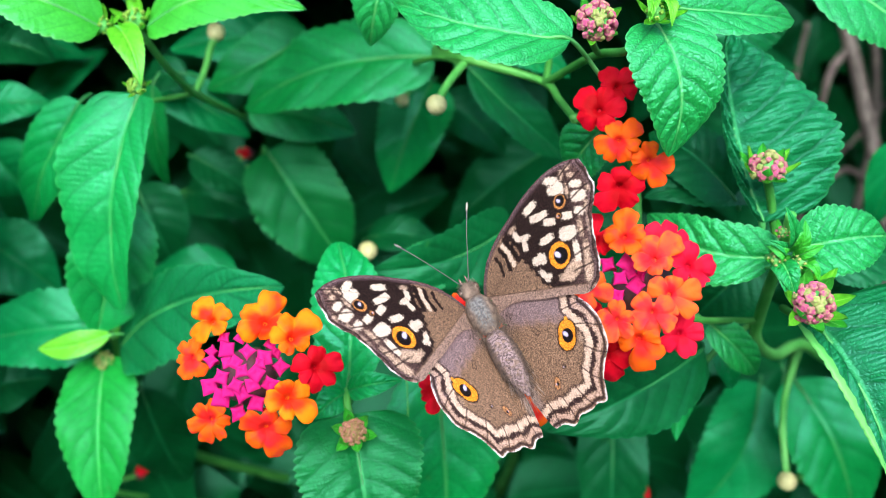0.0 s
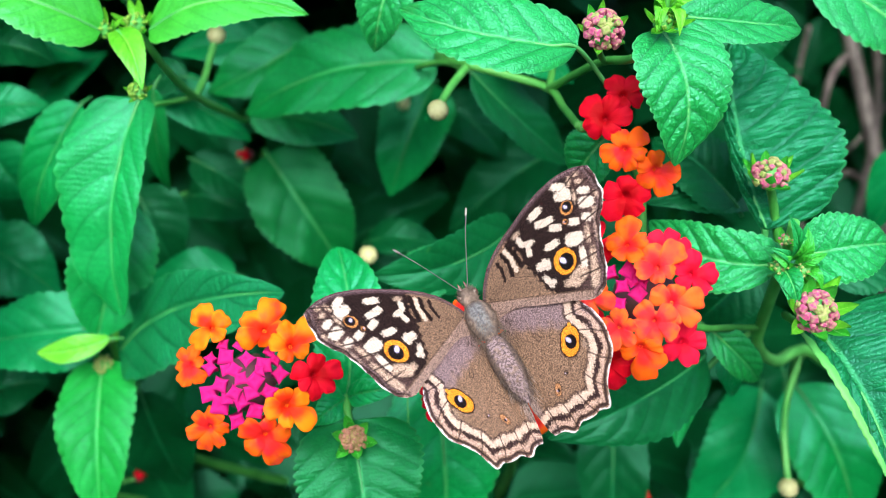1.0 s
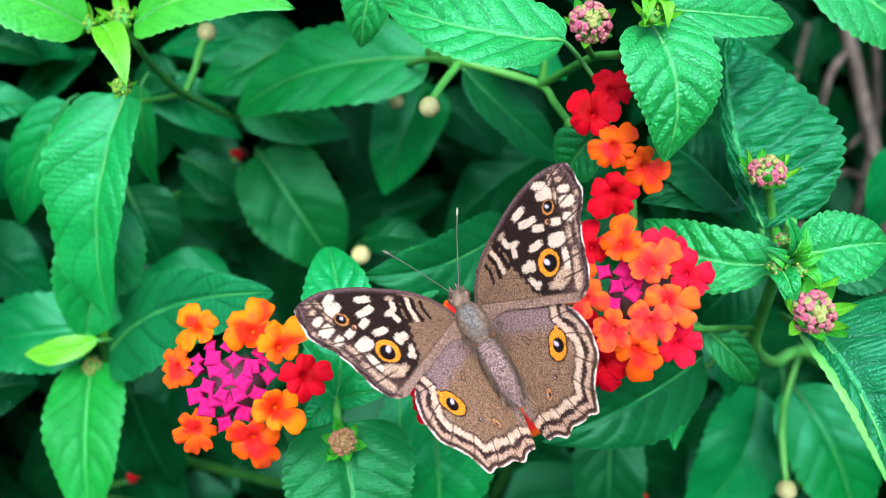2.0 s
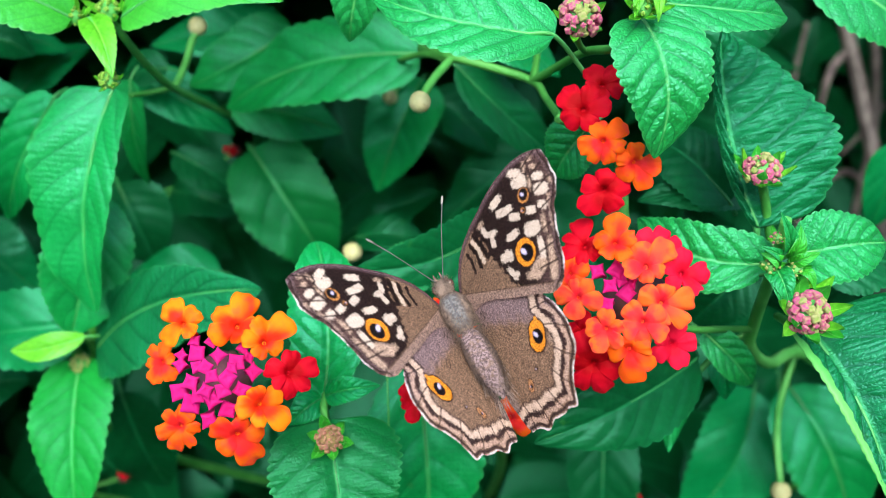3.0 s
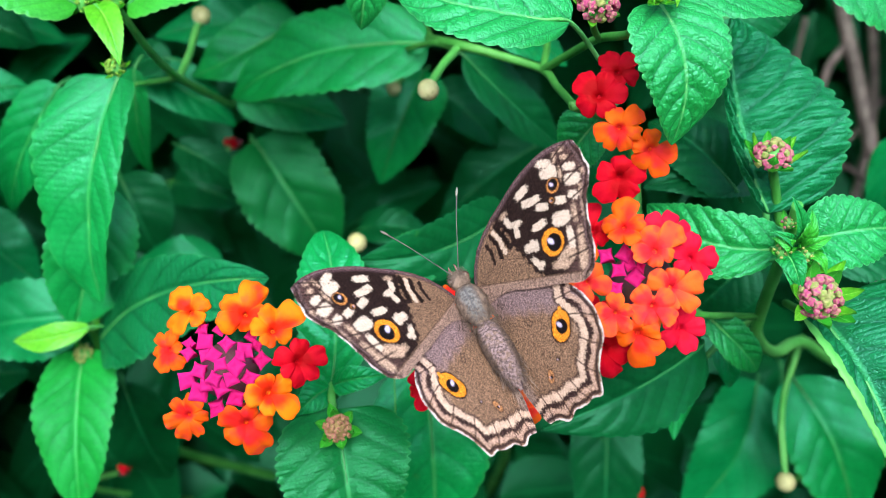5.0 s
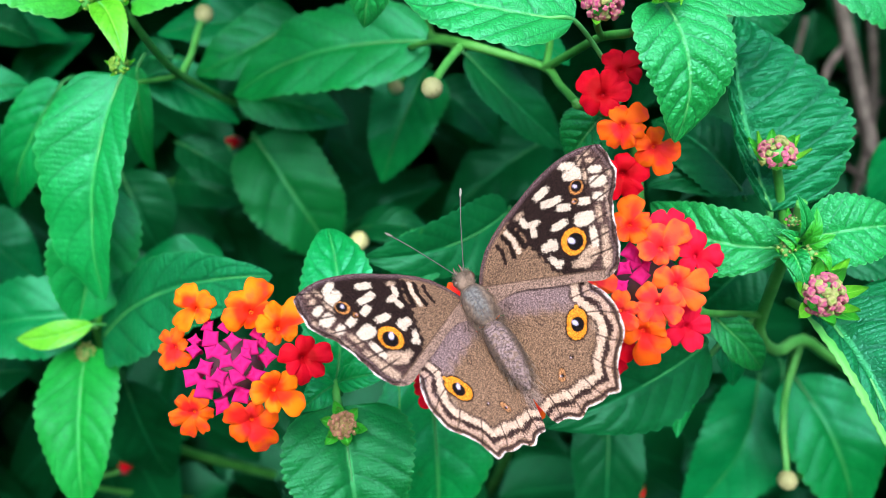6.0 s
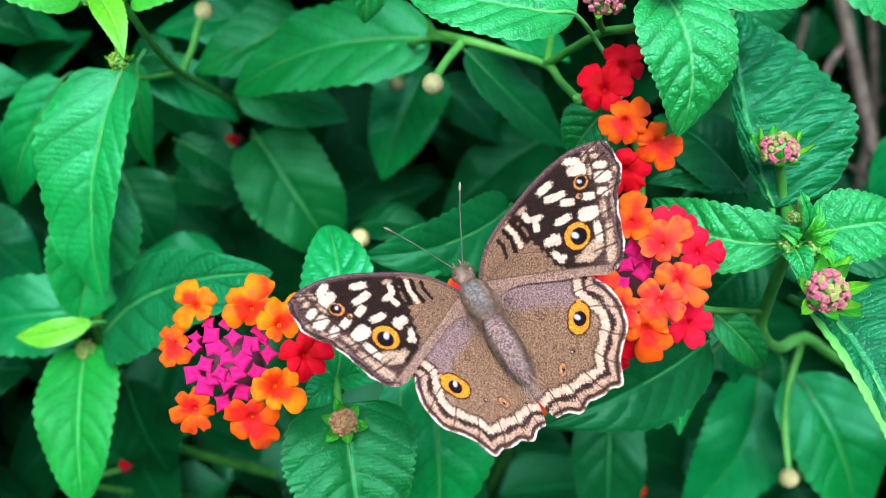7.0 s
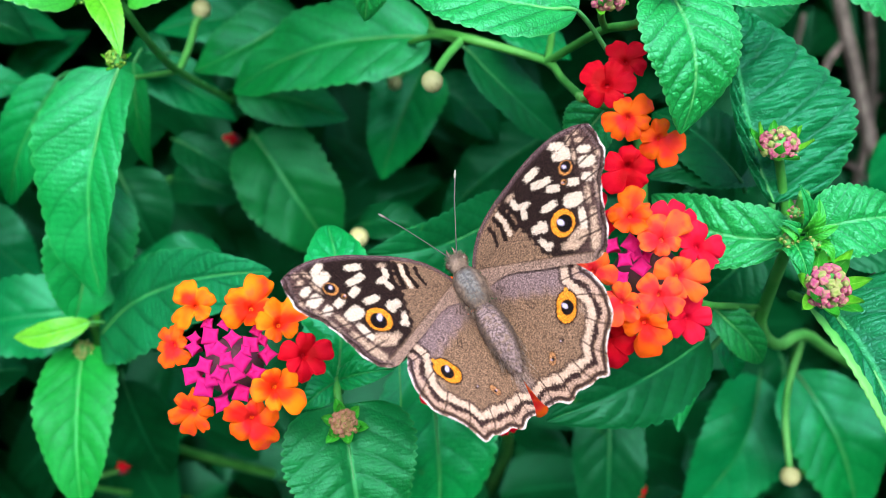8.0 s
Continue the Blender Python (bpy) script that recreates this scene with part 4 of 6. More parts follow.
HEAD.bud((-28.6, -18.8, 2.4), 1.62, "pink", 79, 1)
HEAD.bud((-34.0, -19.5, 1.9), 1.62, "pink", 26, 0)
HEAD.bud((-36.2, -21.2, 0.0), 1.71, "pink", 63, 1)
HEAD.bud((-31.6, -20.6, 2.6), 1.44, "pink", 10, 0)
HEAD.bud((-29.1, -20.6, 2.4), 1.44, "pink", 47, 1)
HEAD.bud((-27.0, -20.8, 0.7), 1.62, "pink", 84, 0)
HEAD.bud((-34.2, -23.0, 0.4), 1.89, "pink", 31, 1)
HEAD.bud((-30.9, -22.1, 1.9), 1.62, "pink", 68, 0)
HEAD.bud((-28.9, -23.9, -0.1), 1.62, "pink", 15, 1)
HEAD.bud((-32.1, -25.6, -1.2), 1.71, "pink", 52, 0)
HEAD.bud((-31.6, -13.7, -0.6), 1.17, "pink", 89, 1)
HEAD.bud((-34.4, -13.7, -1.4), 1.17, "pink", 36, 0)
HEAD.bud((-27.2, -14.8, -1.9), 1.17, "pink", 73, 1)
HEAD.bud((-28.1, -17.4, 1.7), 1.17, "pink", 20, 0)
HEAD.bud((-33.0, -17.2, 2.1), 1.17, "pink", 57, 1)
HEAD.bud((-36.1, -15.9, -0.7), 1.17, "pink", 4, 0)
HEAD.bud((-32.9, -21.7, 1.8), 1.26, "pink", 41, 1)
HEAD.bud((-26.3, -16.2, -1.5), 1.17, "pink", 78, 0)
LEFT_HEAD = HEAD

# main right head
HEAD = Head((36.3, -8.1, -23.0), "large lantana flower head with orange, coral and rose florets", 6)
HEAD.floret((28.3, 1.9, 0.0), "orange", ((80, 4.4), (168, 3.2), (235, 3.0), (-58, 3.2), (15, 3.2)))
HEAD.floret((32.6, -1.6, 2.0), "coral", ((108, 3.8), (42, 5.3), (-15, 2.8), (268, 2.5), (190, 3.6)))
HEAD.floret((35.2, 1.1, -2.0), "rose", ((62, 3.6), (150, 3.9), (20, 3.8), (240, 2.6), (300, 2.6)))
HEAD.floret((38.7, -2.7, -1.0), "rose", ((-5, 4.4), (90, 3.9), (-48, 3.7), (160, 3.4), (215, 2.9)))
HEAD.floret((34.9, -7.0, 2.0), "coral", ((150, 3.8), (75, 3.0), (8, 5.0), (-42, 4.8), (-85, 3.3)))
HEAD.floret((31.9, -9.7, 3.0), "coral", ((135, 3.5), (28, 3.6), (-36, 4.1), (-82, 3.8), (212, 3.5)))
HEAD.floret((26.6, -10.8, 2.5), "coral", ((88, 3.1), (178, 3.0), (248, 3.6), (-50, 3.3), (15, 2.6)))
HEAD.floret((30.1, -13.9, 2.0), "orange", ((192, 3.2), (-72, 5.3), (-32, 4.5), (105, 2.3), (8, 3.2)))
HEAD.floret((37.5, -13.4, -2.0), "rose", ((80, 3.8), (10, 3.6), (-65, 3.9), (225, 3.6), (150, 2.9)))
HEAD.floret((22.9, -6.4, -1.0), "coral", ((165, 3.4), (258, 3.4), (-5, 3.6), (52, 3.4), (105, 2.9)))
HEAD.floret((22.1, -2.8, -4.0), "orange", ((20, 3.1), (90, 2.9), (170, 3.1), (260, 2.9), (-50, 2.6)))
HEAD.floret((24.3, 1.4, -4.0), "red", ((105, 4.5), (195, 3.8), (262, 3.1), (15, 2.9), (150, 3.5), (-45, 2.6)))
HEAD.floret((25.7, -16.6, -3.0), "red", ((-72, 5.3), (245, 4.8), (-18, 4.3), (115, 5.3), (60, 4.3), (180, 4.0)))
HEAD.floret((25.0, -12.3, -5.0), "red", ((100, 3.8), (180, 3.5), (260, 3.5), (10, 3.0), (50, 3.5)))
HEAD.bud((26.2, -2.4, -2.4), 1.53, "pink", 0, 0)
HEAD.bud((29.1, -2.2, -1.9), 1.62, "pink", 37, 1)
HEAD.bud((27.9, -4.5, -1.6), 1.53, "pink", 74, 0)
HEAD.bud((30.6, -5.8, -1.8), 1.62, "pink", 21, 1)
HEAD.bud((27.6, -7.3, -2.2), 1.53, "pink", 58, 0)
HEAD.bud((29.6, -3.8, -1.6), 1.26, "pink", 5, 1)
HEAD.bud((31.2, -4.1, -1.9), 1.17, "pink", 42, 0)
MAIN_HEAD = HEAD

# upper right head
HEAD = Head((32.4, 20.0, -19.0), "lantana florets, red and orange, on a slender stalk", 1.8)
HEAD.floret((23.9, 21.1, 2.0), "red", ((132, 4.5), (215, 3.5), (300, 3.3), (5, 4.1), (68, 3.6)))
HEAD.floret((27.2, 25.3, -1.0), "red", ((118, 3.7), (40, 3.6), (-22, 3.2), (200, 2.5), (280, 2.5)))
HEAD.floret((26.8, 16.3, 3.0), "orange", ((110, 3.1), (35, 4.1), (200, 3.8), (240, 3.6), (-75, 3.5), (-15, 3.3)))
HEAD.floret((31.6, 13.3, 2.0), "orange", ((92, 3.0), (-14, 4.0), (-62, 4.3), (238, 3.2), (155, 3.0)))
HEAD.floret((27.4, 9.4, 0.0), "red", ((85, 3.0), (168, 3.5), (222, 4.4), (-52, 3.9), (5, 3.9)))
stem(HEAD.ob, [(32.6, 20.0, -19.0), (26.8, 21.0, -15.0), (21.8, 21.4, -9.0)], 0.9, 0.9)
stem(HEAD.ob, [(32.6, 20.0, -19.0), (34.6, 11.3, -22.0), (35.7, -3.0, -25.0)], 0.9, 0.9)
UPPER_HEAD = HEAD

# the head under the butterfly
HEAD = Head((9.1, -21.0, -29.0), "lantana flower head with red and orange florets beneath a butterfly", 6)
HEAD.floret((-0.9, -24.3, -12.0), "red", ((140, 3.6), (195, 3.2), (250, 3.6), (310, 3.0), (30, 3.0)))
HEAD.floret((14.2, -26.9, -11.0), "orange", ((-42, 3.8), (-95, 2.6), (35, 3.8), (120, 3.6), (200, 3.4)))
HEAD.floret((3.6, -9.0, -6.0), "orange", ((150, 2.6), (215, 2.4), (290, 2.4), (100, 2.0)))
HEAD.floret((10.6, -31.3, -15.0), "red", ((-30, 2.6), (-80, 2.4), (230, 2.4), (150, 3.2), (70, 3.2)))
HEAD.floret((7.0, -14.6, -7.0), "orange", ((39, 3.7), (123, 4.7), (207, 4.2), (255, 3.7), (339, 4.7)))
HEAD.floret((13.6, -16.7, -9.0), "orange", ((34, 3.7), (136, 4.7), (238, 4.2), (304, 3.7)))
HEAD.floret((1.5, -15.9, -10.0), "red", ((56, 4.3), (158, 3.8), (224, 4.8), (326, 4.3)))
stem(HEAD.ob, [(9.1, -21.0, -29.0), (9.0, -30.6, -49.0), (20.0, -60.0, -120.0), (20.0, -140.0, -330.0)], 1.2, 1.6)

# bud heads
BUDS.append(bud_head((51.7, 12.7, -4.0), 3.2, (0, 0.75, 0.7), "pale pink lantana bud head with green bracts on a stalk", "blush", 52, 10, 1.05, flower_stalk=[(52.0, 12.1, -5.0), (54.1, 8.5, -9.0), (56.0, 3.0, -12.0), (56.7, -0.9, -11.0)]))
BUDS.append(bud_head((56.0, -8.3, 3.0), 3.6, (0.1, 0.3, 1), "pale pink lantana bud head with green bracts on a stalk", "blush", 64, 11, 1.15, flower_stalk=[(56.6, -9.1, 1.0), (58.9, -11.1, -9.0), (61.7, -10.7, -24.0)]))
BUDS.append(bud_head((22.1, 32.5, 10.0), 3.3, (0.1, 0.3, 1), "pale pink lantana bud head with green bracts on a stalk", "blush", 58, 8, 0.8))
BUDS.append(bud_head((-56.9, 42.4, -27.0), 2.5, (0, 0.4, 1), "small yellow-green lantana bud head", "bud_lime", 18, 8, 1.3))
BUDS.append(bud_head((-62.8, 41.1, -26.0), 2.1, (0, 0.4, 1), "small yellow-green lantana bud head", "bud_lime", 16, 8, 1.3))
BUDS.append(bud_head((-54.9, 29.1, -22.0), 2.0, (0, 0.4, 1), "small yellow-green lantana bud head", "bud_lime", 26, 8, 0.8))
BUDS.append(bud_head((-14.9, -30.4, -10.0), 2.5, (0, 0.3, 1), "faded straw-brown lantana bud head with green bracts", "straw", 36, 9, 1.2, flower_stalk=[(-15.0, -30.6, -11.0), (-15.6, -28.9, -12.0), (-16.0, -28.0, -13.0)]))
BUDS.append(bud_head((-77.3, -25.8, -67.0), 2.5, (0.2, 0.3, 1), "small pale green lantana bud head", "bud_pale", 26, 6, 0.8))
BUDS.append(bud_head((30.3, 32.9, 13.0), 1.8, (0, 0.5, 1), "small yellow-green lantana bud head", "bud_lime", 14, 9, 1.5))
BUDS.append(bud_head((51.4, -1.6, 1.0), 1.5, (0, 0.3, 1), "small pale green lantana bud head", "bud_pale", 12, 6, 1.1))
BUDS.append(bud_head((55.2, -2.0, 1.0), 1.5, (0, 0.3, 1), "small pale green lantana bud head", "bud_pale", 12, 6, 1.1))
BUDS.append(bud_head((53.1, 2.6, -1.0), 1.2, (0, 0.5, 1), "small deep pink lantana bud", "blush", 14, 5, 1.3))
BUDS.append(bud_head((56.0, -3.4, -1.0), 1.8, (0, 0.5, 1), "small deep pink lantana bud", "blush", 14, 5, 1.3))

# spent heads
seed_head((-1.2, 26.5, -26.0), 1.9, [(-0.9, 27.5, -27.0), (1.2, 32.2, -34.0), (4.4, 37.9, -44.0)], "cream button-like spent flower head on a stalk")
seed_head((-17.9, -0.4, -75.0), 2.2, [(-18.0, -0.4, -76.0), (-21.1, -4.2, -94.0), (-25.7, -9.5, -119.0)], "cream button-like spent flower head in shade")
seed_head((79.9, -53.9, -70.0), 2.2, [(79.9, -52.6, -70.0), (80.4, -42.7, -74.0), (84.0, -34.4, -81.0), (89.4, -23.1, -85.0)], "cream button-like spent flower head on a hanging stalk")
seed_head((-53.5, 51.1, -73.0), 2.1, [(-53.5, 50.7, -73.0), (-54.2, 48.7, -73.0)], "small brownish spent flower head")
seed_head((-10.8, 39.4, -99.0), 1.9, [(-10.8, 39.7, -101.0), (-8.4, 45.3, -109.0)], "small brownish spent flower head")

# red florets far down
HEAD = Head((-64.2, 31.5, -159.0), "small dark red lantana florets deep in the shrub", 2)
HEAD.floret((-65.0, 31.6, -156.0), "red", ((69, 1.8), (171, 2.4), (273, 2.1), (339, 1.8)))
HEAD.floret((-74.4, 28.0, -161.0), "red", ((27, 2.6), (93, 2.3), (195, 2.0), (297, 2.6)))
stem(HEAD.ob, [(-64.2, 31.5, -159.0), (-71.4, 26.2, -158.0), (-74.4, 21.4, -155.0)], 0.8, 0.8)
HEAD = Head((60.5, -80.5, -144.0), "small dark red lantana florets deep in the shrub", 2)
HEAD.floret((59.4, -76.1, -139.0), "red", ((22, 4.6), (124, 4.0), (190, 5.2), (292, 4.6)))
HEAD.floret((56.3, -78.8, -141.0), "red", ((55, 4.4), (103, 3.9), (187, 3.4), (271, 4.4), (319, 3.9)))
stem(HEAD.ob, [(60.5, -80.5, -144.0), (66.4, -93.1, -159.0), (20.0, -140.0, -330.0)], 0.8, 0.8)
HEAD = Head((-99.7, -74.1, -159.0), "small dark red lantana floret deep in the shrub", 2)
HEAD.floret((-98.0, -72.1, -154.0), "red", ((102, 2.2), (168, 2.0), (270, 1.8), (12, 2.2)))
stem(HEAD.ob, [(-99.7, -74.1, -159.0), (-100.7, -84.7, -169.0), (20.0, -140.0, -330.0)], 0.8, 0.8)


# ---- dense foliage deep in the shrub, and the rest of its dome, added beyond the view and shading it ----
DOME, DOME_RADIUS = at(0, 0, -550), 0.55


def leaf_cloud(name, label, tries, where, sizes, rows, cols, tone, seed):
    """Many simple leaves in one mesh. where(rng) gives a place and a facing in the shrub's axes, or None."""
    rng = np.random.default_rng(seed)
    t = np.linspace(0, 1, rows)[:, None]
    s = np.linspace(-1, 1, cols)[None, :]
    shape = np.sin(np.pi * t**0.62) ** 0.72 + 0.01
    rot = np.array(BUSH.to_3x3())
    grid = np.arange(rows * cols).reshape(rows, cols)
    quad = np.stack([grid[:-1, :-1], grid[:-1, 1:], grid[1:, 1:], grid[1:, :-1]], -1).reshape(-1, 4)
    places, faces, uvs = [], [], []
    for _ in range(tries):
        found = where(rng)
        if found is None:
            continue
        (u, v, w), n = found
        long, wide = rng.uniform(*sizes), rng.uniform(0.42, 0.55)
        d = Vector((rng.uniform(-1, 1), rng.uniform(-1.2, 0.5), rng.uniform(-0.3, 0.3))).normalized()
        n = (n - n.dot(d) * d).normalized()
        c = d.cross(n)
        half = wide * long / 2 * shape
        x, z = s * half, 0.3 * np.abs(s) * half + long * rng.uniform(0.02, 0.1) * 4 * t * (1 - t)
        p = np.array((u, v, w)) + (t * long)[..., None] * np.array(d) + x[..., None] * np.array(c) + z[..., None] * np.array(n)
        faces.append(quad + rows * cols * len(places))
        places.append(p.reshape(-1, 3) @ rot.T / 1000 + np.array(BUSH.translation))
        uvs.append(np.stack([0.5 + s / 2 + 0 * t, t + 0 * s], -1).reshape(-1, 2))
    f = np.concatenate(faces)
    me = bpy.data.meshes.new(name)
    me.from_pydata(np.concatenate(places).tolist(), [], f.tolist())
    layer = me.uv_layers.new(name="UVMap")
    layer.data.foreach_set("uv", np.concatenate(uvs)[f.ravel()].astype(np.float32).ravel())
    me.materials.append(LEAF[tone])
    me.shade_smooth()
    tagged(new(name, me), label, "foliage", kind="stuff")


def in_view(u, v, w, spare=36):
    depth = 141 - w
    return abs(u) < 0.49 * depth + spare and abs(v) < 0.275 * depth + spare


def deep_place(rng):
    u, v, w = rng.uniform(-300, 300), rng.uniform(-260, 270), rng.uniform(-460, 0)
    n = Vector((rng.uniform(-0.5, 0.5), rng.uniform(-0.1, 0.8), 1.0))
    if (at(u, v, w) - DOME).length > DOME_RADIUS:
        return None
    inside, depth = in_view(u, v, w), 141 - w
    if inside and (w > -172 or (u > 95 + 0.1 * (depth - 300) and v > -45 and depth < 480)):
        return None
    # thinned out of view here to let sky light in on the twigs
    if u > 90 and v > 30 and not inside and rng.uniform() < 0.82:
        return None
    return (u, v, w), n


def dome_place(rng):
    out = Vector((rng.normal(), rng.normal(), rng.normal())).normalized()
    lump = 1 + 0.10 * noise.noise(out * 3.1) + 0.05 * noise.noise(out * 8)
    p = DOME + out * DOME_RADIUS * lump * rng.uniform(0.86, 1.0)
    if p.z < 0.05:
        return None
    q = BUSH.inverted() @ p * 1000
    # the last opening, out of view, admits sky light at the upper right
    if (in_view(*q, spare=60) and q.z > -300) or (abs(q.x) < 170 and abs(q.y) < 130 and q.z > -10) or (90 < q.x < 260 and 30 < q.y < 230 and q.z > -200):
        return None
    n = BUSH.to_3x3().inverted() @ (out + Vector((rng.uniform(-0.5, 0.5), rng.uniform(-0.5, 0.5), rng.uniform(0.0, 0.6))))
    return tuple(q), n


leaf_cloud("foliage", "dense leaves deep inside the lantana shrub, green darkened for shade", 10000, deep_place, (34, 56), 9, 5, "deep", 5)
leaf_cloud("foliage", "outer leaves of a rounded green lantana shrub", 11000, dome_place, (45, 75), 6, 3, "mid", 6)
for k in range(9):
    a = 2.39996 * k
    foot = Vector((0.06 * math.cos(a), 0.06 * math.sin(a) + 0.19, -0.02))
    top = DOME - STOCK.location + Vector((0.36 * math.cos(a), 0.36 * math.sin(a), 0.05 + 0.03 * (k % 4)))
    part("stem", tube_mesh("stem", [foot, foot.lerp(top, 0.5) + Vector((0, 0, 0.05)), top], (0.009, 0.007, 0.004)), WOOD, STOCK)


# ---- the butterfly ----
def spline(points, count):
    """A smooth closed-at-nothing run of places through the given ones."""
    p = np.array(points, float)
    out = []
    for k in range(len(p) - 1):
        p0, p1, p2, p3 = p[max(k - 1, 0)], p[k], p[k + 1], p[min(k + 2, len(p) - 1)]
        t = np.linspace(0, 1, count, endpoint=False)[:, None]
        out.append(0.5 * (2 * p1 + (p2 - p0) * t + (2 * p0 - 5 * p1 + 4 * p2 - p3) * t * t + (3 * p1 - p0 - 3 * p2 + p3) * t**3))
    return np.concatenate(out + [p[-1:]])


def capsule(xy, x1, y1, x2, y2, r):
    """Distance from a stroke with round ends (negative inside)."""
    a, b = np.array((x1, y1)), np.array((x2, y2)) + 1e-6
    h = np.clip(((xy - a) @ (b - a)) / ((b - a) @ (b - a)), 0, 1)
    return np.linalg.norm(xy - a - h[..., None] * (b - a), axis=-1) - r


def block(xy, x1, y1, x2, y2, r):
    """Distance from a blunt, squarish patch along a stroke (negative inside)."""
    a, b = np.array((x1, y1)), np.array((x2, y2)) + 1e-6
    long = np.linalg.norm(b - a)
    d, q = (b - a) / long, xy - (a + b) / 2
    along, over = np.abs(q @ d), np.abs(q @ np.array((-d[1], d[0])))
    return (((along / (long / 2 + r)) ** 3.2 + (over / r) ** 3.2) ** (1 / 3.2) - 1) * r


def edge_distance(xy, line):
    best = np.full(xy.shape[:-1], 99.0)
    for a, b in zip(line[:-1], line[1:]):
        best = np.minimum(best, capsule(xy, *a, *b, 0))
    return best


def ramp(d, low, high):
    t = np.clip((d - low) / (high - low), 0, 1)
    return t * t * (3 - 2 * t)


def wobble(xy, scale, seed):
    """Cheap smooth noise between -1 and 1."""
    x, y = xy[..., 0] * scale, xy[..., 1] * scale
    return (np.sin(1.7 * x + 2.3 * y + seed) + np.sin(-2.9 * x + 1.3 * y + 2 * seed) + np.sin(4.1 * x + 3.7 * y + 3 * seed) * 0.6) / 2.6


TAN, UMBER, CREAMY = np.array((0.150, 0.095, 0.063)), np.array((0.012, 0.0065, 0.0065)), np.array((0.46, 0.385, 0.325))
GREY, OCHRE, BLACK = np.array((0.155, 0.116, 0.108)), np.array((0.55, 0.198, 0.017)), np.array((0.004, 0.003, 0.004))
FRINGE, LILAC = np.array((0.62, 0.58, 0.59)), np.array((0.48, 0.45, 0.68))
MAUVE = np.array((0.122, 0.090, 0.100))


def eyespot(col, xy, x, y, ring, black, dot, stretch=None, band=None, shift=(0.1, -0.1), pupil=(-0.2, 0.1), rim=0.24):
    """A ringed eye: dark rim, coloured band, black heart with a pale pupil."""
    outer = capsule(xy, *stretch, ring) if stretch else np.linalg.norm(xy - (x, y), axis=-1) - ring
    outer = outer + 0.06 * wobble(xy, 3, x)
    heart = np.linalg.norm(xy - (x + shift[0], y + shift[1]), axis=-1) - black
    d = xy - (x + shift[0] + pupil[0], y + shift[1] + pupil[1])
    wedge = np.hypot(d[..., 0] + 0.35 * d[..., 1], 0.8 * d[..., 1]) - 0.85 * dot + 0.3 * np.maximum(d[..., 0], -0.2)
    for colour, dist, soft in ((UMBER, outer - rim, 0.14), (OCHRE if band is None else band, outer, 0.09), (BLACK, heart, 0.09), (LILAC, wedge, 0.18)):
        k = ramp(-dist, -soft, soft)[..., None]
        col = col * (1 - k) + colour * k
    return col


def lay(col, colour, dist, soft=0.14, share=1.0):
    k = share * ramp(-dist, -soft, soft)[..., None]
    return col * (1 - k) + colour * k


FORE_EDGE = [(-1.7, 8.4), (-0.4, 9.8), (1.0, 11.1), (3.6, 12.6), (7.3, 13.6), (10.4, 14.0), (14.2, 14.5), (17.6, 14.7), (20.4, 14.5), (22.9, 13.8), (24.6, 12.9), (25.4, 12.2)]
FORE_MARGIN = [(25.4, 12.2), (25.55, 11.0), (25.4, 9.3), (25.1, 7.6), (24.0, 6.2), (22.7, 4.9), (21.7, 3.3), (20.8, 1.5), (20.0, -0.4), (19.0, -1.9), (18.0, -2.8), (16.9, -3.05)]
FORE_BACK = [(16.9, -3.05), (15.4, -2.8), (13.2, -1.3), (9.3, 1.1), (3.7, 4.6), (-1.7, 5.6)]
HIND_LEAD = [(-1.6, 6.4), (4.5, 5.8), (10.4, 2.2), (12.9, -0.5), (13.9, -2.3)]
HIND_FOLD = [(0, 6.3), (4.5, 4.6), (10.4, 1.0), (12.8, -1.0), (13.9, -2.3)]
HIND_MARGIN = [(13.9, -2.3), (14.6, -3.8), (14.85, -5.8), (14.55, -7.5), (14.2, -9.0), (13.5, -10.0), (12.4, -10.8), (11.5, -11.6), (10.5, -12.5), (9.8, -13.7), (9.3, -14.8), (8.8, -15.2), (8.1, -15.0), (7.2, -14.65), (6.0, -14.75), (4.7, -14.45), (3.65, -14.2), (2.6, -14.65), (1.6, -14.55), (0.4, -13.6), (-0.5, -13.25), (-1.4, -13.1)]
HIND_BACK = [(-1.4, -13.1), (-2.0, -12.0), (-2.5, -9.8), (-2.8, -7.0), (-2.2, -2.2), (-1.7, 1.4), (-1.6, 4.0)]


def scallop(points, lobes, deep):
    """Points along a wing's outer edge, drawn in between the vein ends."""
    line = spline(points, 14)
    way_on = np.gradient(line, axis=0)
    outward = np.stack([-way_on[:, 1], way_on[:, 0]], -1) / np.linalg.norm(way_on, axis=1, keepdims=True)
    run = np.linspace(0, 1, len(line))
    dip = np.abs(np.sin(np.pi * lobes * run)) ** 0.8 * np.sin(np.pi * run) ** 0.3
    return line - outward * (deep * dip)[:, None]


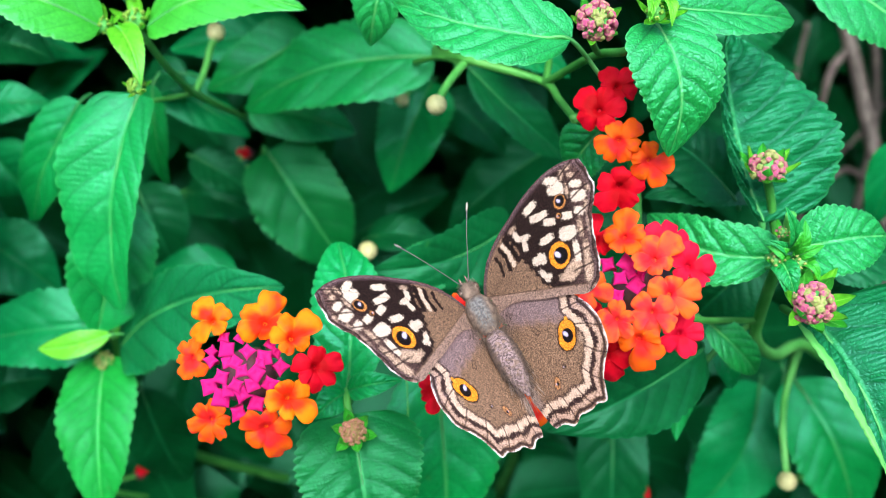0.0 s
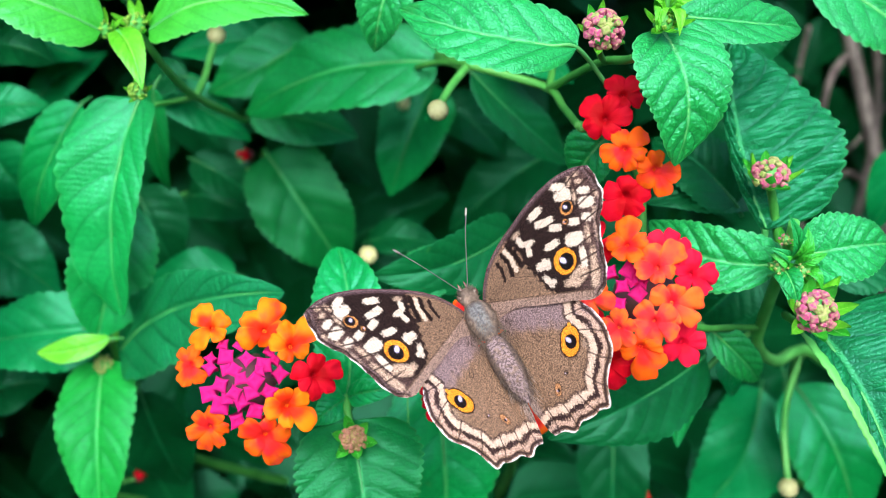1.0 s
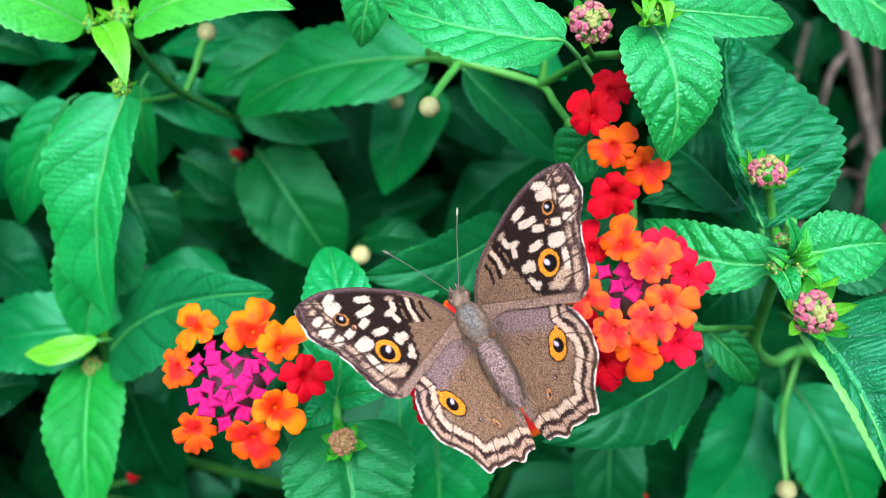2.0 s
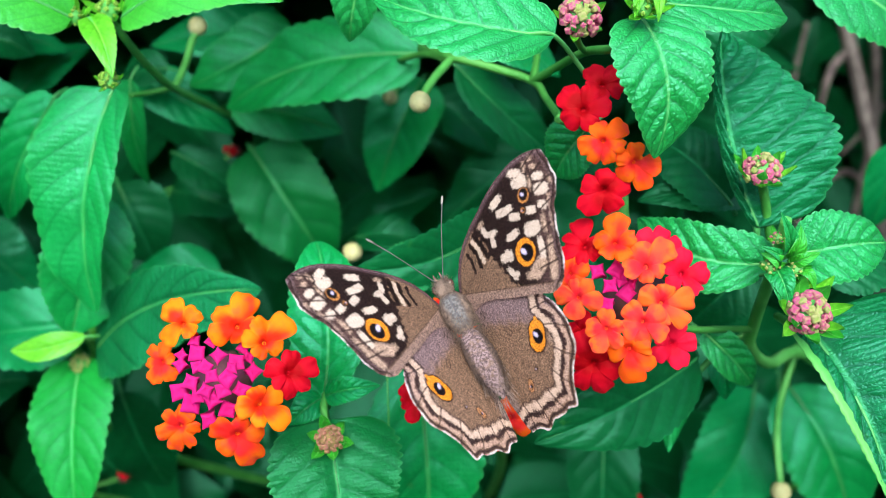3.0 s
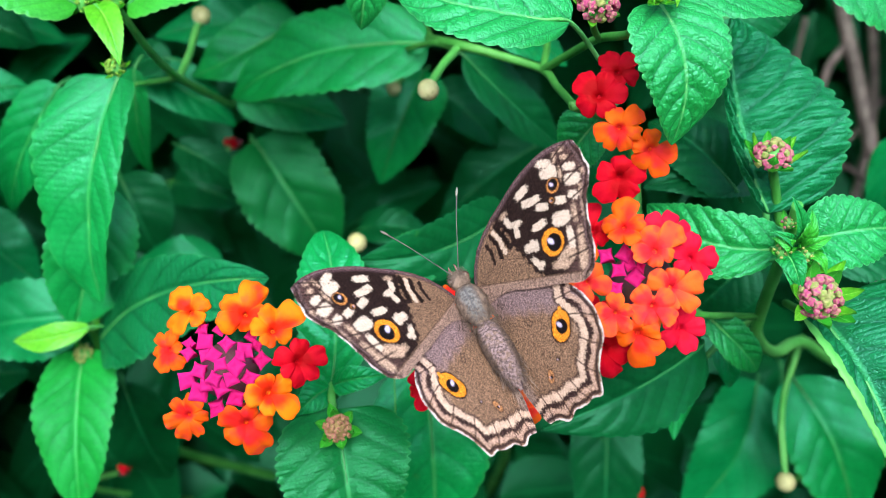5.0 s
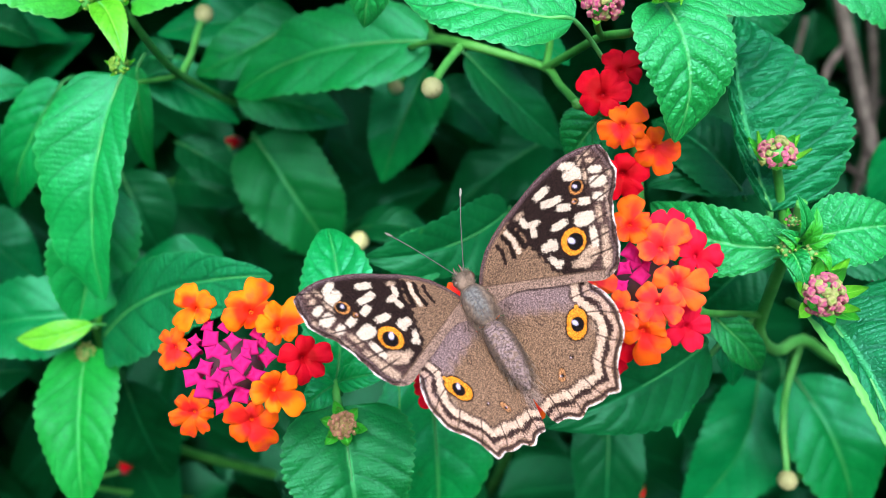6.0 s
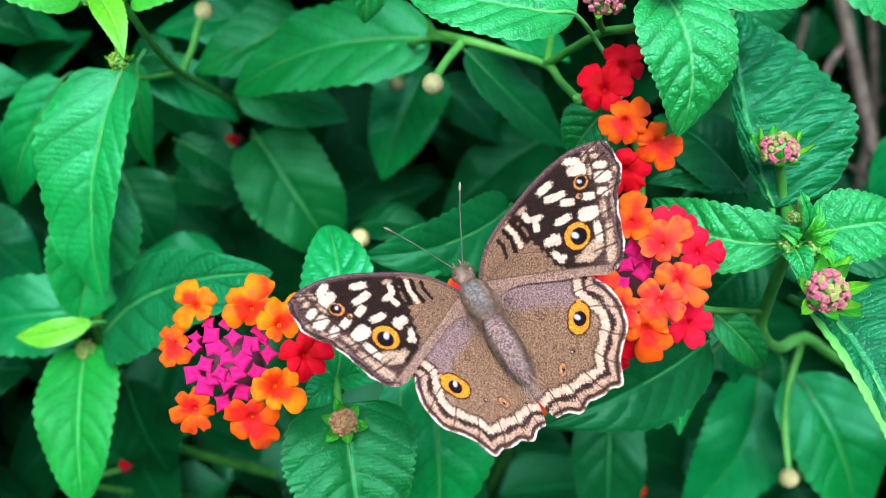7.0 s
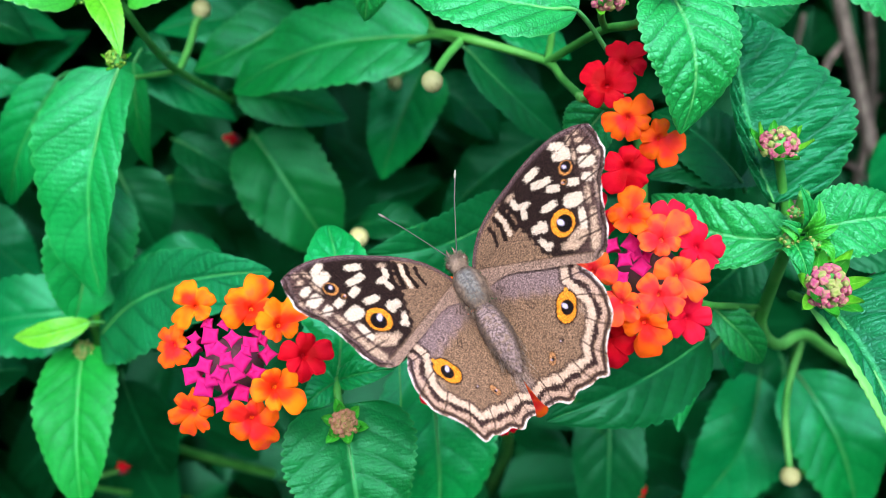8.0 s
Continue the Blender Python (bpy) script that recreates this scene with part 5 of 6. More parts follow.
def fore_paint(xy):
    x, y = xy[..., 0], xy[..., 1]
    margin = edge_distance(xy, scallop(FORE_MARGIN, 8, 0.14)[::3])
    costa = edge_distance(xy, spline(FORE_EDGE, 4))
    grain = wobble(xy, 2.2, 1) * 0.5 + wobble(xy, 6, 2) * 0.5
    rag = 0.09 * wobble(xy, 3.4, 7) + 0.05 * wobble(xy, 8, 3)
    hem = y - (8.73 - 0.65 * x)  # above or below the last long vein
    col = TAN * (1 + 0.14 * grain[..., None])
    # the dark outer field, with its ragged inner border, browner towards the edge
    inner = np.interp(y, [-3, 1.2, 2.7, 4.4, 6.5, 8.0, 9.0, 12.7], [13.8, 11.6, 10.3, 10.2, 9.8, 9.4, 8.9, 8.6])
    field = ramp(x - inner + 0.35 * wobble(xy, 2.4, 4), -0.2, 0.3) * ramp(hem + 0.3 * rag, -0.15, 0.25)
    brown = ramp(4.6 - margin + 0.5 * grain, 0, 2.8)[..., None]
    dark = (UMBER * (1 - brown) + np.array((0.052, 0.030, 0.028)) * brown) * (1 + 0.25 * grain[..., None])
    col = col * (1 - field[..., None]) + dark * field[..., None]
    # pale grey-brown along the hind edge, a dim lilac-brown streak along the front
    low_edge = ramp(-hem, -0.1, 0.35)[..., None] * 0.75
    col = col * (1 - low_edge) + GREY * (1.35, 1.25, 1.15) * (1 + 0.18 * grain[..., None]) * low_edge
    # the outer half of the front edge is dusky, a pale highlight painted near its rim
    col = lay(col, MAUVE * (0.52, 0.42, 0.44), costa - 0.75 + 0.2 * rag, 0.3, 0.9)
    col = lay(col, MAUVE * 0.95, np.abs(costa - 0.30) - 0.10, 0.12, 0.7)
    # bars across the cell: dark, dark, cream, then a dark block with a tan heart
    for bar, tone in (((5.32, 11.5, 5.55, 10.3, 0.24), UMBER), ((5.55, 10.3, 5.05, 8.8, 0.22), UMBER), ((6.85, 12.0, 7.15, 10.5, 0.32), UMBER * 0.7),
                      ((7.15, 10.5, 6.75, 8.5, 0.30), UMBER * 0.7), ((8.5, 12.2, 8.75, 10.6, 0.42), UMBER * 0.6), ((8.75, 10.6, 8.9, 8.4, 0.34), UMBER * 0.6),
                      ((9.9, 11.2, 10.35, 8.9, 0.34), UMBER * 0.7), ((9.0, 12.2, 9.9, 11.5, 0.35), UMBER), ((8.9, 8.4, 10.2, 8.4, 0.25), UMBER)):
        col = lay(col, tone, capsule(xy, *bar) - 0.07 + 0.16 * wobble(xy, 3.3, 5), 0.10)
    for bar in ((7.65, 12.0, 7.95, 10.5, 0.34), (7.95, 10.5, 7.75, 8.5, 0.40)):
        col = lay(col, CREAMY * (0.97, 0.92, 0.88), capsule(xy, *bar) + 0.16 * wobble(xy, 3.3, 5), 0.14)
    col = lay(col, TAN * 1.15, capsule(xy, 9.5, 10.2, 9.55, 8.95, 0.20) + 1.5 * rag, 0.12, 0.9)
    col = lay(col, TAN * 1.1, capsule(xy, 9.2, 11.3, 9.3, 11.2, 0.18) + rag, 0.12, 0.8)
    # veins run out from the root
    angle = np.arctan2(y - 8.4, x)
    gap = np.full(x.shape, 9.0)
    for a in (-0.435, -0.335, -0.225, -0.115, -0.005, 0.085, 0.165):
        gap = np.minimum(gap, np.abs(angle - a - 0.02 * np.sin(x * 0.35)) * np.hypot(x, y - 8.4))
    # dim cream blocks along the outer edge
    for spot in ((23.0, 11.5, 23.2, 11.3, 0.32), (23.2, 12.6, 23.4, 12.55, 0.26), (22.1, 12.6, 21.8, 12.2, 0.26), (20.4, 5.2, 19.8, 4.1, 0.34), (13.7, 1.3, 14.3, 1.0, 0.50), (15.1, 0.9, 16.3, 1.1, 0.95),
                 (18.1, 0.1, 17.2, -1.3, 0.62), (19.3, 2.3, 18.6, 1.0, 0.42), (22.7, 6.6, 22.2, 5.9, 0.26), (21.5, 4.6, 21.0, 3.6, 0.22), (24.2, 8.4, 24.1, 8.0, 0.22), (21.6, 10.6, 21.3, 9.8, 0.26), (10.4, 12.4, 11.0, 12.3, 0.34)):
        col = lay(col, CREAMY * (0.80, 0.69, 0.62), block(xy, *spot) + 1.2 * rag - 0.04, 0.20, 0.85)
    for spot in ((19.75, 13.3, 20.7, 12.5, 0.50), (20.6, 12.4, 20.9, 11.6, 0.42), (19.55, 11.75, 20.6, 10.95, 0.64), (14.5, 12.5, 15.8, 12.45, 0.56), (14.7, 10.85, 15.4, 10.55, 0.55), (15.4, 10.55, 16.6, 10.1, 0.46),
                 (16.2, 8.95, 17.0, 8.35, 0.50), (14.1, 7.25, 15.4, 6.95, 0.50), (11.4, 6.0, 12.5, 5.6, 0.62), (12.3, 5.9, 12.5, 5.3, 0.55), (11.2, 4.1, 11.5, 2.9, 0.44), (11.6, 3.0, 11.9, 2.9, 0.42),
                 (17.6, 5.65, 18.5, 5.15, 0.92), (19.0, 7.6, 19.6, 7.2, 0.50), (22.7, 10.15, 23.3, 9.65, 0.48), (22.1, 8.5, 22.7, 8.1, 0.74), (21.1, 6.75, 21.5, 6.35, 0.50), (18.0, 3.25, 17.45, 1.85, 0.52),
                 (10.65, 11.4, 10.75, 10.7, 0.44), (11.3, 10.15, 12.3, 9.75, 0.40), (11.35, 9.3, 11.1, 8.75, 0.46)):
        col = lay(col, CREAMY * 0.97, block(xy, *spot) + 1.1 * rag - 0.04, 0.11)
    k = (ramp(0.13 - gap, -0.08, 0.08) * (0.15 + 0.75 * ramp(4.6 - margin, 0, 1.2)))[..., None]
    col = col * (1 - k) + UMBER * 1.3 * k
    for vein in ((-0.3, 8.5, 6.6, 8.05, 0.02), (6.6, 8.05, 11.6, 8.1, 0.02), (6.6, 8.05, 12.6, 3.7, 0.02), (12.6, 3.7, 16.4, 1.9, 0.02), (0, 8.73, 17.6, -2.71, 0.05)):
        col = lay(col, UMBER * 2.2, capsule(xy, *vein), 0.10, 0.75)
    # edge: dark line, dim brown band, pale fringe
    wave = margin + 0.10 * np.sin(edge_run(xy) * 2.0)
    col = lay(col, np.array((0.11, 0.075, 0.08)), np.abs(wave - 0.80) - 0.14, 0.15, 0.55)
    col = lay(col, UMBER * 1.2, np.abs(wave - 0.45) - 0.13, 0.1, 0.9)
    col = lay(col, FRINGE, margin - 0.08 - 0.16 * np.sin(edge_run(xy) * 2.3) - 0.10 * wobble(xy, 2.7, 1), 0.10, 0.9)
    col = eyespot(col, xy, 15.1, 4.0, 1.82, 1.19, 0.46, shift=(0.18, -0.20), pupil=(-0.26, 0.42), rim=0.14)
    col = eyespot(col, xy, 18.35, 8.25, 0.40, 0.18, 0.05, band=OCHRE * 0.35 + TAN * 0.5)
    col = eyespot(col, xy, 19.6, 9.65, 1.02, 0.80, 0.24, band=OCHRE * 0.5 + TAN * 0.6, shift=(0.10, 0.10), pupil=(-0.10, 0.10), rim=0.10)
    return col


def edge_run(xy):
    return np.arctan2(xy[..., 1] - 2, xy[..., 0]) * 14


def hind_paint(xy):
    x, y = xy[..., 0], xy[..., 1]
    margin = edge_distance(xy, scallop(HIND_MARGIN, 7, 0.10)[::2])
    lead = edge_distance(xy, spline(HIND_FOLD, 4))
    back = edge_distance(xy, spline(HIND_BACK, 4))
    grain = wobble(xy, 2.2, 3) * 0.5 + wobble(xy, 6, 5) * 0.5
    col = TAN * (1.06 + 0.14 * grain[..., None])
    # smooth lilac-grey along the front edge, dusky next to the eye
    col = lay(col, MAUVE * (1.35, 1.32, 1.30), lead - 3.4 + 0.6 * wobble(xy, 0.9, 2), 1.2, 0.92)
    col = lay(col, MAUVE * 0.62, np.linalg.norm((xy - (11.7, -2.2)) * (0.9, 1.0), axis=-1) - 0.9, 1.2, 0.75)
    # pale hairs in the fold beside the abdomen
    streak = np.sin(x * 21 + 2.0 * np.sin(y * 0.7)) * np.sin(x * 9 + y * 0.5)
    col = lay(col, GREY * 1.22 * (1 + 0.22 * streak[..., None]), back - 1.5, 0.6, 0.85 * 1.0)
    col = lay(col, TAN * (0.62, 0.64, 0.66), np.linalg.norm((xy - (0.6, 2.6)) * (1.0, 0.55), axis=-1) - 1.0, 2.0, 0.8)
    run = np.arctan2(y - 3, x)
    scale_r = np.hypot(x, y - 3)
    rag = 0.20 * wobble(xy, 3.6, 8) + 0.15 * wobble(xy, 8, 3)
    arches = np.cos((run + 1.60) * 31.4)
    wave = margin - 0.13 * arches + rag
    pale = CREAMY * (0.98, 0.88, 0.83)
    # dim pale patches inside the bands, near the eye
    col = lay(col, CREAMY * (0.66, 0.58, 0.55), np.linalg.norm((xy - (10.9, -6.6)) * (1.0, 0.7), axis=-1) - 0.55 + rag, 0.3, 0.55)
    col = lay(col, CREAMY * (0.7, 0.62, 0.6), np.linalg.norm((xy - (11.7, -4.6)) * (1.0, 0.8), axis=-1) - 0.5 + rag, 0.3, 0.6)
    # two rows of pale blocks, parted by dark wavy lines
    col = lay(col, UMBER * 2.4, np.abs(wave - 3.70) - 0.18 + 0.10 * wobble(xy, 1.3, 4), 0.18, 0.85)
    col = lay(col, pale * (1.02 + 0.16 * wobble(xy, 1.1, 6))[..., None], np.abs(wave - 2.88) - 0.60, 0.24, 0.95)
    col = lay(col, UMBER * 2.2, np.abs(wave - 2.04) - 0.33 + 0.14 * arches + 0.08 * wobble(xy, 1.1, 9), 0.13, 1.0)
    col = lay(col, pale * (0.84, 0.76, 0.76), np.abs(wave - 1.26) - 0.36, 0.15, 0.9)
    col = lay(col, UMBER * 2.0, np.abs(margin - 0.56 + 0.06 * arches) - 0.21, 0.12, 0.95)
    col = lay(col, FRINGE, margin - 0.15 + 0.10 * arches - 0.05 * np.sin(run * 62.8) - 0.09 * wobble(xy, 2.7, 1), 0.10, 0.92)
    vein = np.full(x.shape, 9.0)
    for k in range(9):
        vein = np.minimum(vein, np.abs(run + 1.60 - 0.20 * k - 0.01 * np.sin(scale_r)) * scale_r)
    near = ramp(4.2 - margin, 0, 0.6)[..., None]
    col = lay(col, UMBER * 1.6, vein - 0.09, 0.09, 0.9) * near + lay(col, UMBER * 2.2, vein - 0.005, 0.08, 0.28) * (1 - near)
    col = eyespot(col, xy, 8.90, -4.70, 1.48, 1.0, 0.38, (9.25, -4.25, 8.50, -5.10), shift=(0.05, -0.10), pupil=(-0.10, 0.36), rim=0.24)
    col = lay(col, OCHRE * (1, 1.15, 1.5), capsule(xy, 9.85, -3.25, 10.15, -2.85, 0.30), 0.12)
    col = eyespot(col, xy, 3.0, -8.6, 0.55, 0.26, 0.05, (3.2, -8.3, 2.8, -8.8), OCHRE * 0.25 + TAN * 0.9, (0.05, -0.1), rim=0.10)
    col = eyespot(col, xy, 5.67, -7.6, 0.24, 0.14, 0.02, band=TAN, rim=0.12)
    for bar in ((3.9, -0.3, 4.5, -1.6, 0.08), (4.6, -0.2, 5.1, -1.4, 0.08), (4.0, -0.2, 4.6, -0.1, 0.07), (4.5, -1.6, 5.1, -1.4, 0.07), (1.2, 4.6, 1.7, 3.5, 0.1), (1.7, 4.6, 2.4, 3.6, 0.1)):
        col = lay(col, UMBER * 1.5, capsule(xy, *bar) + 0.05 * wobble(xy, 4, 5), 0.08, 0.75)
    return col


def wing_mesh(name, outline, root, paint, side, arch, rings=230):
    line = outline
    r = np.linspace(0.015, 1, rings)[:, None, None]
    xy = np.array(root) + r * (line[None] - np.array(root))
    col = paint(xy)
    x, y = xy[..., 0], xy[..., 1]
    fluting = 0.035 * np.sin(np.arctan2(y - 4, x + 0.5) * 34) * np.clip(np.hypot(x, y - 4) / 10, 0, 1)
    z = arch * (x / 25) * (1 - x / 25) * 4 + fluting
    places = np.stack([side * x, y, z], -1) / 1000
    if side < 0:
        places, col = places[:, ::-1], col[:, ::-1]
    mesh = sheet(name, places, rings, line.shape[0])
    layer = mesh.color_attributes.new("scales", "FLOAT_COLOR", "POINT")
    layer.data.foreach_set("color", np.concatenate([np.clip(col, 0, 1), np.ones((*col.shape[:2], 1))], -1).astype(np.float32).ravel())
    mesh.materials.append(WING)
    return mesh


HINGE, RISE = 2.0, 1.0


def build_butterfly():
    ob = thing("butterfly", (0, 0, 0), "brown butterfly with cream spots and orange-ringed eyespots feeding on lantana", "butterfly")
    ob.matrix_basis = Matrix.Identity(4)
    fore = np.concatenate([spline(FORE_EDGE, 12), scallop(FORE_MARGIN, 8, 0.14)[1:], spline(FORE_BACK, 8)[1:]])
    hind = np.concatenate([spline(HIND_LEAD, 8), scallop(HIND_MARGIN, 7, 0.10)[1:], spline(HIND_BACK, 8)[1:]])
    wings = []
    for side in (-1, 1):
        f = part("forewing", wing_mesh("forewing", fore, (0, 8.0), fore_paint, side, 1.0), None, ob, "dark brown forewing with cream spots and an orange eyespot")
        h = part("hindwing", wing_mesh("hindwing", hind, (0.2, 3.6), hind_paint, side, 0.6), None, ob, "tan hindwing with an orange eyespot and scalloped pale border")
        wings.append((side, f, h))
    mm = 0.001

    def lathe(name, y0, y1, profile, sides=20, z=1.2, flat=0.85, ringed=0.0):
        rows = len(profile) * 4
        y = np.linspace(0, 1, rows)[:, None]
        rad = np.interp(y, np.linspace(0, 1, len(profile)), profile)
        rad = rad * (1 + ringed * np.cos(y * 2 * np.pi * 9))
        th = np.linspace(0, 2 * np.pi, sides, endpoint=False)[None, :]
        p = np.stack([rad * np.cos(th), y0 + (y1 - y0) * y + 0 * th, z + flat * rad * np.sin(th)], -1)
        return sheet(name, p * mm, rows, sides, wrap=True)

    thorax = part("thorax", lathe("thorax", 10.2, 3.3, (0.4, 1.4, 1.95, 2.15, 2.15, 1.95, 1.6, 0.9), z=1.3), FUR_BLUE, ob, "grey-backed thorax with brown furry sides")
    abdomen = part("abdomen", lathe("abdomen", 3.6, -7.6, (0.8, 1.6, 2.0, 2.15, 2.1, 1.85, 1.4, 0.85, 0.2), z=1.25, ringed=0.035), ABDOMEN, ob, "mauve-brown ringed abdomen")
    head = part("head", lathe("head", 12.2, 9.4, (0.3, 1.0, 1.35, 1.35, 1.1), z=1.6), FUR, ob)
    rng = np.random.default_rng(3)

    def fur(name, parent, material, count, y_low, y_high, radius, z, long, back):
        bm = bmesh.new()
        for _ in range(count):
            y, a = rng.uniform(y_low, y_high), rng.uniform(0, 2 * np.pi)
            mid, span = (y_low + y_high) / 2, (y_high - y_low) / 2
            rr = radius * math.sqrt(max(0.1, 1 - ((y - mid) / span) ** 2 * 0.8))
            o = Vector((rr * math.cos(a), y, z + 0.85 * rr * math.sin(a)))
            d = Vector((math.cos(a) * 0.7, back + rng.uniform(-0.4, 0.4), math.sin(a) * 0.7)).normalized()
            side = d.cross(Vector((0.3, 0.2, 0.9))).normalized() * 0.035
            tip = o + d * long * rng.uniform(0.6, 1.2)
            vs = [bm.verts.new(p * mm) for p in (o + side, o - side, o + d.cross(side), tip)]
            for i, j, k in ((0, 1, 3), (1, 2, 3), (2, 0, 3)):
                bm.faces.new((vs[i], vs[j], vs[k]))
        part(name, bm, material, parent)

    fur("fur", thorax, FUR_BLUE, 420, 3.0, 10.0, 2.05, 1.3, 0.6, -1.8)
    fur("side_hair", thorax, FUR, 900, 2.4, 10.2, 2.1, 0.95, 1.7, -1.4)
    fur("fur", head, FUR, 600, 9.2, 12.1, 1.25, 1.6, 0.8, 0.6)
    fur("fur", abdomen, ABDOMEN, 1300, -7.0, 3.2, 1.92, 1.25, 0.45, -1.0)
    fur("side_hair", abdomen, HAIR, 160, -8.0, 0.5, 2.2, 0.3, 2.4, -2.6)
    fur("side_hair", abdomen, FUR, 500, -6.0, 3.2, 2.0, 0.7, 1.5, -1.6)
    for side in (-1, 1):
        eye = ball_mesh("eye", 0.55 * mm, 0.6 * mm, 0.6 * mm)
        part("eye", eye, EYE, head, m=pose(side * 1.15 * mm, 11.0 * mm, 1.7 * mm))
        palp = [Vector(p) * mm for p in ((side * 0.35, 11.8, 1.5), (side * 0.5, 12.6, 1.8), (side * 0.45, 13.2, 2.1))]
        part("palp", tube_mesh("palp", palp, (0.26 * mm, 0.20 * mm, 0.04 * mm), 8), EYE, head)
        feeler = [Vector(p) * mm for p in ((side * 0.6, 11.8, 2.4), (side * 2.2, 14.6, 3.7), (side * 4.1, 18.0, 5.0), (side * 5.95, 21.0, 6.0))]
        antenna = part("antenna", tube_mesh("antenna", feeler, (0.090 * mm, 0.075 * mm, 0.075 * mm, 0.125 * mm), 6), FEELER, head, "thin grey clubbed antenna")
        club = [feeler[3] - Vector((side * 0.35, 0.45, 0.15)) * mm, feeler[3], feeler[3] + Vector((side * 0.3, 0.5, 0.15)) * mm]
        part("club", tube_mesh("club", club, (0.13 * mm, 0.20 * mm, 0.10 * mm), 8), FEELER_TIP, antenna)
        for y, out, drop in ((8.0, 4.0, -5.0), (5.5, 5.0, -6.0), (4.0, 4.0, -6.5)):
            leg = [Vector(p) * mm for p in ((side * 1.0, y, 0.6), (side * out * 0.7, y + 1, -0.8), (side * out * 0.8, y - 0.5, drop))]
            part("leg", tube_mesh("leg", leg, (0.22 * mm, 0.16 * mm, 0.08 * mm), 6), FUR, ob)
    return ob, wings


BUTTERFLY, WINGS = build_butterfly()


# ---- what moves ----
def sway(things, rows):
    """Lets things stir in the breeze: rows of seconds and shifts along the shrub's u and v axes (mm)."""
    turn = BUSH.to_3x3()
    for ob in things:
        rest = ob.location.copy()
        walk(ob, [(t, Matrix.Translation(rest + turn @ Vector((du / 1000, dv / 1000, 0)))) for t, du, dv in rows])


